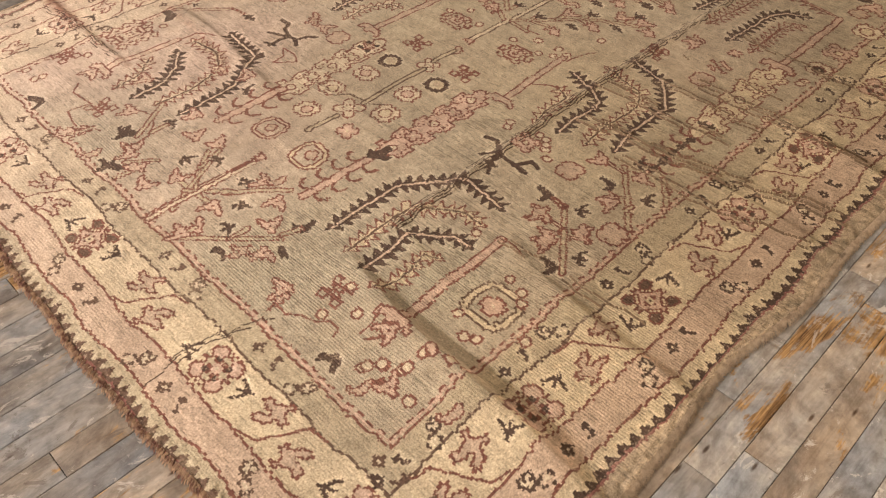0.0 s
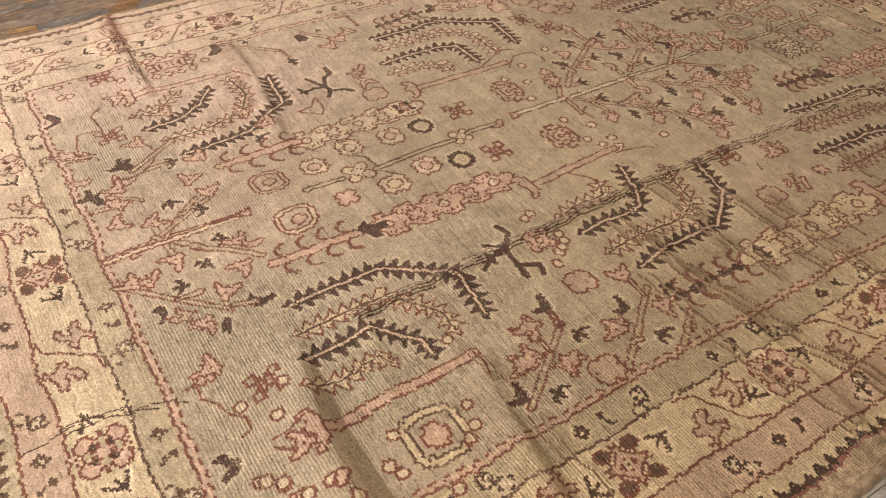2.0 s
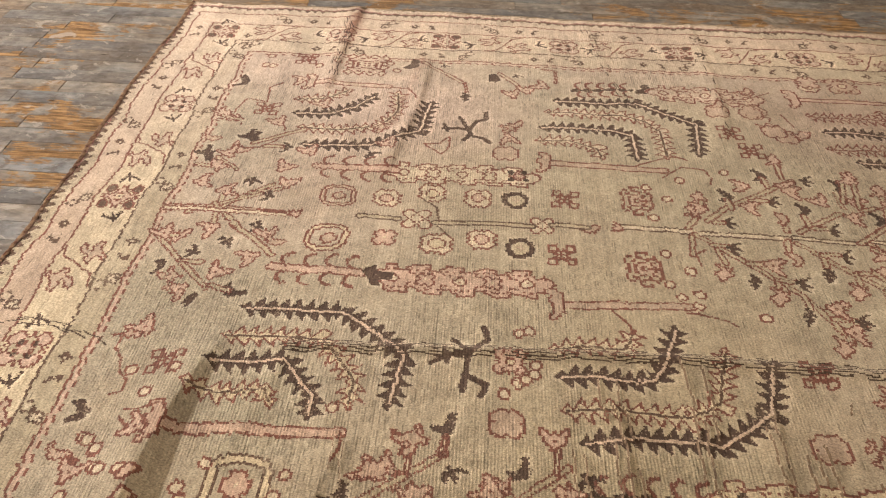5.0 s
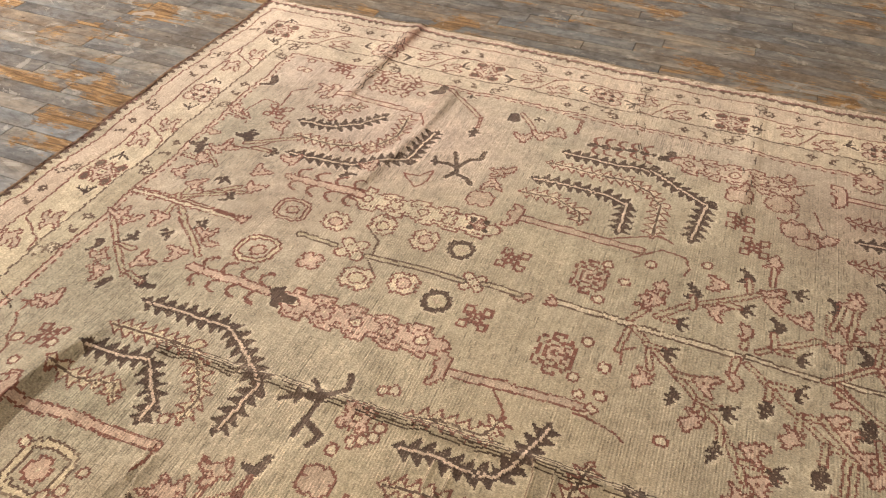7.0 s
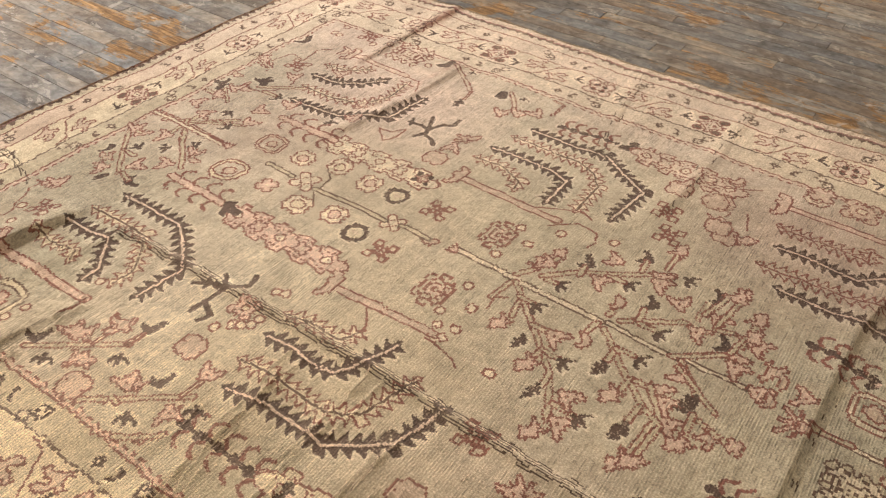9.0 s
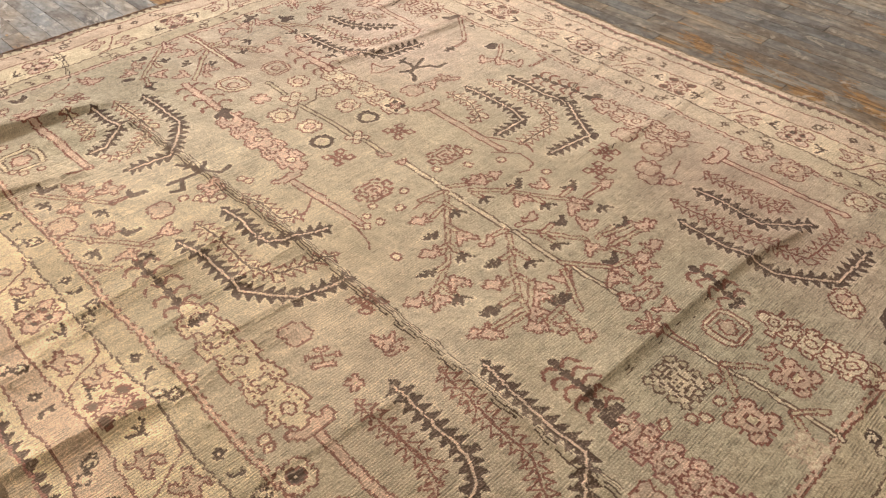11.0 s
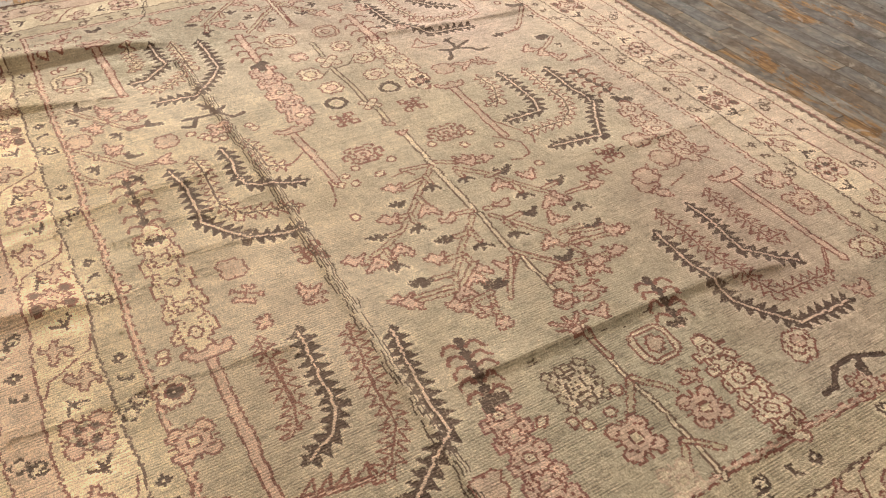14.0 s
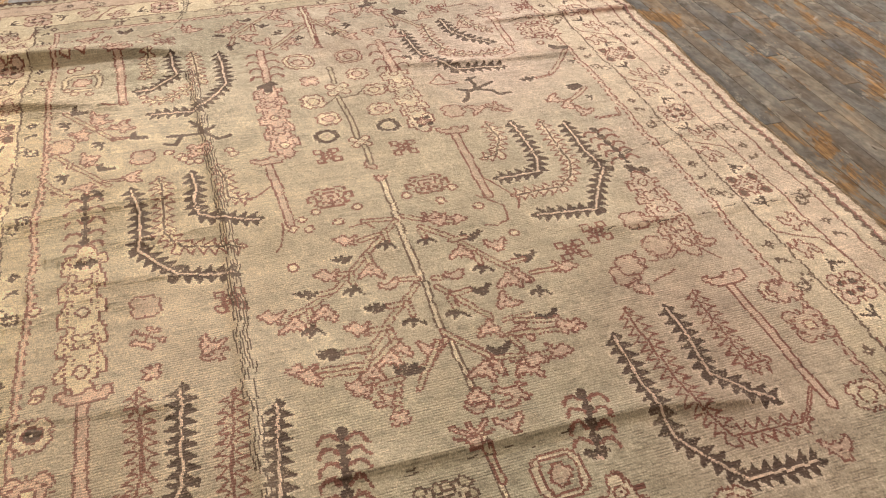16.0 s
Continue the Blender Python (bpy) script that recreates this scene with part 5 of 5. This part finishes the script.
        amount = deep * np.exp(-(d / wide) ** 2) * np.clip(0.75 + 0.6 * soft_noise(shape, 120, 53), 0, 1)
        f = f * (1 - amount[..., None] * np.array((0.55, 0.72, 0.76)))
    gone = rng.random(shape) < 0.03 + 0.16 * np.clip(soft_noise(shape, 45, 55) + 0.1, 0, 1)
    f = np.where((gone & np.isin(CLOTH, (4, 5, 6, 12)))[..., None], f * 0.45 + np.array((0.20, 0.158, 0.115)), f)
    # pile worn thin lets paler foundation through
    thin = np.where(np.isin(CLOTH, (4, 5, 7)), 0.3, 1.0)[..., None] * np.clip(soft_noise(shape, 40, 17) * 0.5 + soft_noise(shape, 110, 18) * 0.5 - 0.25, 0, 1)[..., None] * 0.5
    f = f * (1 - thin) + np.array((0.38, 0.31, 0.22)) * thin
    return np.clip(f, 0.005, 0.9).astype(np.float32)


# ---------- the rug's lie: old fold lines and swells ----------
def ridge(gx, gy, pts, high, steep, gentle, ends=0.12):
    """A fold along a line; its steep side faces +y (or +x for a lengthwise one)."""
    if pts[0][0] > pts[-1][0] + 0.1:
        pts = pts[::-1]
    d, side, s, total = along(pts, gx, gy)
    w = np.where(side > 0, steep, gentle)
    fade = np.clip(s / ends, 0, 1) * np.clip((total - s) / ends, 0, 1)
    return high * np.exp(-(d / w) ** 2) * fade


FOLDS = []


def fold(high, steep, gentle, *pts, ends=0.12):
    FOLDS.append((pts, high, steep, gentle, ends))


# the two deep folds by the first corner, then the lesser ones along that side
fold(0.027, 0.020, 0.085, (-1.24, 0.865), (-1.134, 0.835), (-0.958, 0.802), (-0.824, 0.789), (-0.65, 0.782), (-0.547, 0.781), (-0.423, 0.768), (-0.24, 0.765), ends=0.20)
fold(0.016, 0.034, 0.110, (-0.95, 0.79), (-0.65, 0.77), (-0.423, 0.755), (-0.20, 0.75), ends=0.25)
fold(0.005, 0.022, 0.050, (-1.30, 1.06), (-1.04, 0.99), (-0.85, 0.95))
fold(0.010, 0.018, 0.085, (-0.96, 1.20), (-0.826, 1.165), (-0.70, 1.145), (-0.569, 1.125), (-0.452, 1.120), (-0.341, 1.116), (-0.20, 1.11), ends=0.20)
fold(0.012, 0.032, 0.100, (-0.78, 1.14), (-0.569, 1.11), (-0.341, 1.10), (-0.20, 1.10), ends=0.18)
fold(0.003, 0.014, 0.045, (-0.75, 1.63), (-0.45, 1.70), (-0.20, 1.74))
fold(0.003, 0.012, 0.060, (-1.16, 1.795), (-1.0, 1.81), (-0.80, 1.818), (-0.60, 1.815), (-0.42, 1.809), (-0.22, 1.78))
fold(0.005, 0.020, 0.070, (-0.78, 1.81), (-0.50, 1.805), (-0.32, 1.78), (-0.20, 1.77))
fold(0.003, 0.010, 0.045, (-1.15, 2.18), (-0.92, 2.15), (-0.75, 2.12))
fold(0.020, 0.019, 0.070, (-0.66, 2.24), (-0.577, 2.22), (-0.46, 2.20), (-0.338, 2.18), (-0.20, 2.17))
fold(0.004, 0.012, 0.050, (-1.15, 2.63), (-0.977, 2.613), (-0.712, 2.575), (-0.485, 2.58), (-0.22, 2.58))
fold(0.015, 0.016, 0.060, (-0.70, 2.955), (-0.565, 2.932), (-0.439, 2.917), (-0.20, 2.86))
fold(0.013, 0.011, 0.050, (-2.45, 3.02), (-2.12, 2.953), (-1.976, 2.944), (-1.70, 2.934), (-1.45, 2.927), (-1.30, 2.92))
fold(0.005, 0.014, 0.045, (-2.62, 2.32), (-2.45, 2.328), (-2.30, 2.31), (-2.15, 2.26))
fold(0.009, 0.016, 0.040, (-3.30, 0.91), (-3.07, 0.923), (-2.84, 0.909), (-2.586, 0.905), (-2.40, 0.90))
fold(0.009, 0.018, 0.045, (-2.75, 1.25), (-2.558, 1.249), (-2.35, 1.235), (-2.1, 1.19), (-1.9, 1.17))
fold(0.004, 0.014, 0.045, (-3.30, 1.86), (-3.07, 1.889), (-2.62, 1.951), (-2.30, 2.00))
fold(0.005, 0.016, 0.045, (-3.30, 2.33), (-2.91, 2.338), (-2.28, 2.341))
fold(0.009, 0.014, 0.016, (-1.20, 0.95), (-1.22, 1.5), (-1.235, 2.0), (-1.22, 2.55), (-1.22, 3.1), (-1.20, 3.55))
fold(0.010, 0.020, 0.060, (-1.73, 3.44), (-1.915, 3.397), (-2.1, 3.33))


def lie(gx, gy):
    z = 0.011 + 0.0012 * np.sin(gx * 7 + 1.3 * np.sin(gy * 3)) * np.sin(gy * 6 + 0.5)
    for pts, high, steep, gentle, ends in FOLDS:
        z = z + ridge(gx, gy, pts, high, steep, gentle, ends)
    return z


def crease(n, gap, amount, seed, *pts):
    """Broken dark lines along a sharp fold that has opened the pile."""
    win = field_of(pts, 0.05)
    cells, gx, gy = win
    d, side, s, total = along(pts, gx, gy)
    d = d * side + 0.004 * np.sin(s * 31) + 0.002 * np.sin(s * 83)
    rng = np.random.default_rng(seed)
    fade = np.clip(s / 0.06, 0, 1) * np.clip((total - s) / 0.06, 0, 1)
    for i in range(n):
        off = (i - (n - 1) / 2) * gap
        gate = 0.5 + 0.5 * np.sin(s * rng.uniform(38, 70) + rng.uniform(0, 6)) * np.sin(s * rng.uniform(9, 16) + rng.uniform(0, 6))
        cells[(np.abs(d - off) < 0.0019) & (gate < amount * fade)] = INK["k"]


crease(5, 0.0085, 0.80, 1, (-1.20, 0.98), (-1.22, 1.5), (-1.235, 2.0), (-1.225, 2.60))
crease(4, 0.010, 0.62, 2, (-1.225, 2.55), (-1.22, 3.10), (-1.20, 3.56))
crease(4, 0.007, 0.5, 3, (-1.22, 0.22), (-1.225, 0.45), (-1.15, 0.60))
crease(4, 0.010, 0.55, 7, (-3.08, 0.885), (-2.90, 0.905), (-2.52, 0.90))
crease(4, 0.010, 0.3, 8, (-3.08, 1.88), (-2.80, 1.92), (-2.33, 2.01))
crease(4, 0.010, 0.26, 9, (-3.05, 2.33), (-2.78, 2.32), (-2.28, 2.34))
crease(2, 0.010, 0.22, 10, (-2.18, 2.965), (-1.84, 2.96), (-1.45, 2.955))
# pile broken open in short steps that face the first end, fold shade put into their dark colour
CRACK_LIFT = np.zeros((NY + 1, NX + 1))


def crack_shade(n, gap, high, amount, seed, *pts):
    win = field_of(pts, 0.12)
    i0, j0 = round((win[1][0, 0] - GX[0]) / K), round((win[2][0, 0] - GY[0]) / K)
    cells, gx, gy = win
    d, side, s, total = along(pts, gx, gy)
    rng = np.random.default_rng(seed)
    d = d * side + 0.005 * np.sin(s * 23 + seed) + 0.0025 * np.sin(s * 71)
    fade = np.clip(s / 0.08, 0, 1) * np.clip((total - s) / 0.08, 0, 1)
    lift = np.zeros(d.shape)
    for i in range(n):
        q = d - (i - (n - 1) / 2) * gap
        gate = 0.5 + 0.5 * np.sin(s * rng.uniform(11, 24) + rng.uniform(0, 6)) * np.sin(s * rng.uniform(5, 9) + rng.uniform(0, 6))
        open_ = (gate < amount * fade) & (fade > 0.05)
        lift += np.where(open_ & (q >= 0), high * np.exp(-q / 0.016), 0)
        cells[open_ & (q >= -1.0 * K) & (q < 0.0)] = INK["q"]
    CRACK_LIFT[j0:j0 + d.shape[0], i0:i0 + d.shape[1]] += lift


crack_shade(3, 0.023, 0.0080, 0.82, 31, (-1.20, 1.795), (-1.05, 1.806), (-0.89, 1.822), (-0.77, 1.838), (-0.66, 1.858), (-0.56, 1.885), (-0.47, 1.909), (-0.28, 1.95))
crack_shade(2, 0.024, 0.0060, 0.68, 32, (-0.98, 1.722), (-0.75, 1.716), (-0.60, 1.722), (-0.42, 1.752), (-0.28, 1.78))
crack_shade(3, 0.022, 0.0065, 0.62, 33, (-1.26, 2.004), (-1.0, 2.009), (-0.88, 1.998), (-0.70, 2.01))
crack_shade(3, 0.024, 0.0060, 0.66, 34, (-1.05, 2.23), (-0.80, 2.235), (-0.60, 2.23), (-0.40, 2.21), (-0.28, 2.20))
crack_shade(2, 0.026, 0.0050, 0.52, 35, (-1.12, 2.64), (-0.90, 2.61), (-0.60, 2.58), (-0.34, 2.57))
crack_shade(1, 0.020, 0.0045, 0.55, 36, (-1.20, 2.36), (-0.95, 2.345), (-0.60, 2.36))
crack_shade(2, 0.020, 0.0050, 0.60, 37, (-1.15, 2.165), (-0.98, 2.157), (-0.83, 2.148), (-0.62, 2.14))
crack_shade(2, 0.022, 0.0060, 0.70, 38, (-0.98, 1.198), (-0.82, 1.198), (-0.66, 1.204), (-0.48, 1.212))


def build_rug():
    rug = tagged(new("rug"), "faded antique wool rug, rumpled along fold lines, on a board floor", "rug")
    rng = np.random.default_rng(8)
    vx, vy = XC + np.arange(NX + 1) * K, YD + np.arange(NY + 1) * K
    gx, gy = np.meshgrid(vx, vy)
    # edges run a little unevenly
    ease = lambda d: np.clip(1 - d / 0.5, 0, 1) ** 2
    wx = ease(XA - gx) * (0.006 * np.sin(gy * 5 + 1) + 0.004 * np.sin(gy * 13)) + ease(gx - XC) * (0.008 * np.sin(gy * 4.2) + 0.004 * np.sin(gy * 17 + 2))
    wy = ease(gy - YD) * (0.006 * np.sin(gx * 6) + 0.003 * np.sin(gx * 19)) + ease(YB - gy) * (0.007 * np.sin(gx * 5 + 2))
    wx -= np.clip(1 - (XA - gx) / 0.07, 0, 1) * 0.045 * np.exp(-((gy - 1.22) / 0.25) ** 2)
    z = lie(gx, gy)
    z += CRACK_LIFT
    lo = np.zeros_like(z)
    dark = np.isin(CLOTH, (INK["D"], INK["k"])).astype(np.float32)
    lo[:-1, :-1] += dark
    lo[1:, :-1] += dark
    lo[:-1, 1:] += dark
    lo[1:, 1:] += dark
    z -= 0.0020 * lo / 4
    z += rng.normal(0, 0.00030, z.shape)
    # every knot is a small dome, the weft sinks between the rows
    odd_j, odd_i = (np.arange(NY + 1) % 2)[:, None], (np.arange(NX + 1) % 2)[None]
    z += (0.0007 * odd_j + 0.0003 * odd_i * odd_j) * np.clip(0.25 + 1.1 * soft_noise(z.shape, 14, 44, (1, 1.5)) - 0.6 * np.clip((0.62 - gy) / 0.1, 0, 1) + 0.5 * np.exp(-((gx + 1.75) / 0.8) ** 2 - ((gy - 3.15) / 0.3) ** 2), 0, 1)
    z += 0.0009 * soft_noise(z.shape, 150, 41) + 0.0012 * soft_noise(z.shape, 60, 42, (0.7, 1.6))
    edge = np.minimum(np.minimum(XA - gx, gx - XC), np.minimum(gy - YD, YB - gy))
    z += np.where(edge < 0.055, 0.0032 * soft_noise(z.shape, 260, 43) * np.clip((0.06 - edge) / 0.03, 0, 1), 0)
    z = np.where(edge < 0.012, 0.003 + (z - 0.003) * np.sqrt(np.clip(edge / 0.012, 0, 1)), z)
    co = np.stack([gx + wx, gy + wy, z], -1).reshape(-1, 3).astype(np.float32)
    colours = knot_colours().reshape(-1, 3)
    jj, ii = np.meshgrid(np.arange(NY), np.arange(NX), indexing="ij")
    base = (jj * (NX + 1) + ii).reshape(-1)
    quads = np.stack([base, base + 1, base + NX + 2, base + NX + 1], 1)
    cx, cy = np.meshgrid(GX, GY)

    def zone(k):
        return ((cx < SIDE_A[k]) & (cx > SIDE_C[k]) & (cy > SIDE_D[k]) & (cy < SIDE_B[k])).reshape(-1)
    z0, z1, z2, z3, z4 = (zone(k) for k in range(5))
    for name, mask, label in (
            ("field", z4, "greige field with willow sprays, rosettes, posts and a small tree"),
            ("inner_guard", z3 & ~z4, "narrow sand border with little brackets and spots"),
            ("main_border", z2 & ~z3, "straw yellow border with flowers and slanting vines"),
            ("outer_guard", z1 & ~z2, "narrow faded pink border"),
            ("serrated_band", z0 & ~z1, "dark brown saw-tooth band on cream"),
            ("edge_strip", ~z0, "fuzzy tan edge strip")):
        q = quads[mask]
        used, flat = np.unique(q.reshape(-1), return_inverse=True)
        me = bpy.data.meshes.new(name)
        me.vertices.add(len(used))
        me.vertices.foreach_set("co", co[used].reshape(-1))
        me.loops.add(len(flat))
        me.loops.foreach_set("vertex_index", flat.astype(np.int32))
        me.polygons.add(len(q))
        me.polygons.foreach_set("loop_start", np.arange(0, len(flat), 4, dtype=np.int32))
        me.polygons.foreach_set("use_smooth", np.ones(len(q), bool))
        me.update(calc_edges=True)
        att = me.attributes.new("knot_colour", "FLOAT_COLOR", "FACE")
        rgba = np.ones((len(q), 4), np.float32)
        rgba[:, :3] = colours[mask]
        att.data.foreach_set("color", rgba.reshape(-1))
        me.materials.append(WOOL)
        ob = new(name, me)
        ob.parent = rug
        tagged(ob, label)
    return rug


def edge_height(x, y):
    return float(lie(np.array([[x]]), np.array([[y]]))[0, 0])


def tufts(name, pts, n, length, thick, material, rug, label, seed):
    """Short slanting stitches or fuzz along one side, each its own little tapered wisp."""
    rng = random.Random(seed)
    verts, faces = [], []
    for k in range(n):
        f = (k + rng.random() * 0.8) / n
        (ax, ay), (bx, by) = pts
        x, y = ax + (bx - ax) * f, ay + (by - ay) * f
        dx, dy = (bx - ax), (by - ay)
        m = math.hypot(dx, dy)
        dx, dy = dx / m, dy / m
        ox, oy = dy, -dx
        wobx = 0.006 * math.sin(y * 5 + 1) + 0.004 * math.sin(y * 13) if abs(dy) > 0.5 and x > -1 else 0.0
        wobx -= 0.045 * math.exp(-((y - 1.22) / 0.25) ** 2) if abs(dy) > 0.5 and x > -1 else 0.0
        wobx += 0.008 * math.sin(y * 4.2) + 0.004 * math.sin(y * 17 + 2) if abs(dy) > 0.5 and x < -1 else 0.0
        woby = (0.006 * math.sin(x * 6) + 0.003 * math.sin(x * 19) if y < 1 else 0.007 * math.sin(x * 5 + 2)) if abs(dx) > 0.5 else 0.0
        x, y = x + wobx, y + woby
        ln, th = length * rng.uniform(0.6, 1.3), thick * rng.uniform(0.7, 1.3)
        skew = rng.uniform(-0.2, 0.9) if thick > 0.002 else rng.uniform(-2.2, 2.2)
        h = edge_height(x - ox * 0.012, y - oy * 0.012)
        at = len(verts)
        ring = []
        for u, zz, ww in ((-0.010, h + 0.0005, 0.8), (0.25 * ln, 0.55 * h + 0.003, 1.0), (0.8 * ln, 0.006 * rng.uniform(0.5, 1.0), 0.8), (ln, 0.002, 0.25)):
            cx, cy = x + ox * u + dx * skew * u, y + oy * u + dy * skew * u
            verts.extend([(cx - dx * th * ww, cy - dy * th * ww, zz), (cx, cy, zz + th * ww * 0.9), (cx + dx * th * ww, cy + dy * th * ww, zz), (cx, cy, max(0.0006, zz - th * 0.9))])
        for r in range(3):
            for q in range(4):
                a, b = at + r * 4 + q, at + r * 4 + (q + 1) % 4
                faces.append((a, b, b + 4, a + 4))
        faces.append((at + 12, at + 13, at + 14, at + 15))
    me = bpy.data.meshes.new(name)
    me.from_pydata(verts, [], faces)
    me.materials.append(material)
    ob = new(name, me)
    ob.parent = rug
    tagged(ob, label, kind="stuff")


rug = build_rug()
tufts("overcast_end", ((XA + 0.0, YD), (XC, YD))[::-1], 760, 0.010, 0.0024, RED_CORD, rug, "red-brown overcast cord along the end", 1)
tufts("overcast_end", ((XA, YB), (XC, YB)), 620, 0.013, 0.0024, TAN_CORD, rug, "tan knotted cords along the end", 2)
tufts("fuzzy_selvedge", ((XA, YD), (XA, YB))[::1], 5200, 0.011, 0.0009, TAN_CORD, rug, "fuzzy tan wool along the side", 3)
tufts("fuzzy_selvedge", ((XC, YB), (XC, YD)), 3600, 0.010, 0.0009, TAN_CORD, rug, "fuzzy pale wool along the side", 4)


# ---------- the board floor ----------
BW, GAP, THICK = 0.0812, 0.0013, 0.018


def board_mesh(length, seed):
    """One board with eased, slightly worn edges; its top at z 0."""
    rng = random.Random(seed)
    bm = bmesh.new()
    w, e = BW - GAP, 0.0011
    prof = ((0, -THICK), (0, -e), (e, 0), (w - e, 0), (w, -e), (w, -THICK))
    rings = []
    for yy, dz in ((0.0004, -e), (e + 0.0004, 0), (length - e - GAP, 0), (length - GAP, -e)):
        rings.append([bm.verts.new((px, yy, pz if pz == -THICK else min(pz, dz + pz * 0.5))) for px, pz in prof])
    for a, b in zip(rings, rings[1:]):
        for q in range(5):
            bm.faces.new((a[q], a[q + 1], b[q + 1], b[q]))
    bm.faces.new(rings[0][::-1])
    bm.faces.new(rings[-1])
    me = bpy.data.meshes.new("board")
    bmesh.ops.recalc_face_normals(bm, faces=bm.faces)
    bm.to_mesh(me)
    bm.free()
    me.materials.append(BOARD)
    return me


def lay_floor():
    floor = tagged(box("floor", SUBFLOOR, X0, X1, Y0, Y1, -0.06, -THICK - 0.001), "weathered grey board floor worn to orange wood in patches", "floor", kind="structure")
    rng = random.Random(21)
    lengths = [0.45, 0.6, 0.8, 1.0, 1.25, 1.5]
    meshes = {n: board_mesh(n, i) for i, n in enumerate(lengths)}
    verts, faces, count = [], [], 0
    x = -0.072 - BW * int((-0.072 - X0) / BW)
    col = 0
    while x + BW < X1:
        y = Y0 - rng.uniform(0, 0.4)
        while y < Y1:
            n = rng.choice(lengths)
            mid = y + n / 2
            tilt = rng.uniform(-0.0004, 0.0005)
            hidden = x > XC + 0.12 and x + BW < XA - 0.12 and y > YD + 0.12 and y + n < YB - 0.12
            near = -4.5 < x < 0.25 and -0.75 < mid < 3.9 and not hidden and not (x < -3.9 and mid < 0.3)
            if near and count < 320 and y > Y0 and y + n < Y1:
                ob = new("board", meshes[n])
                ob.parent = floor
                ob.location = (x, y, tilt)
                count += 1
            else:
                a = len(verts)
                y0, y1 = max(y, Y0) + 0.0004, min(y + n, Y1) - GAP
                if y1 > y0:
                    w = BW - GAP
                    verts.extend([(x, y0, -THICK), (x + w, y0, -THICK), (x + w, y1, -THICK), (x, y1, -THICK), (x, y0, tilt - 0.0012), (x + w, y0, tilt - 0.0012), (x + w, y1, tilt - 0.0012), (x, y1, tilt - 0.0012),
                                  (x + 0.0015, y0 + 0.0015, tilt), (x + w - 0.0015, y0 + 0.0015, tilt), (x + w - 0.0015, y1 - 0.0015, tilt), (x + 0.0015, y1 - 0.0015, tilt)])
                    for q in range(4):
                        r = (q + 1) % 4
                        faces.extend([(a + q, a + r, a + 4 + r, a + 4 + q), (a + 4 + q, a + 4 + r, a + 8 + r, a + 8 + q)])
                    faces.append((a + 8, a + 9, a + 10, a + 11))
            y += n
        x += BW
        col += 1
    me = bpy.data.meshes.new("boards_beyond")
    me.from_pydata(verts, [], faces)
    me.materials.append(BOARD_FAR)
    ob = new("boards_beyond", me)
    ob.parent = floor
    tagged(ob, kind="stuff")
    print("boards", count)


lay_floor()
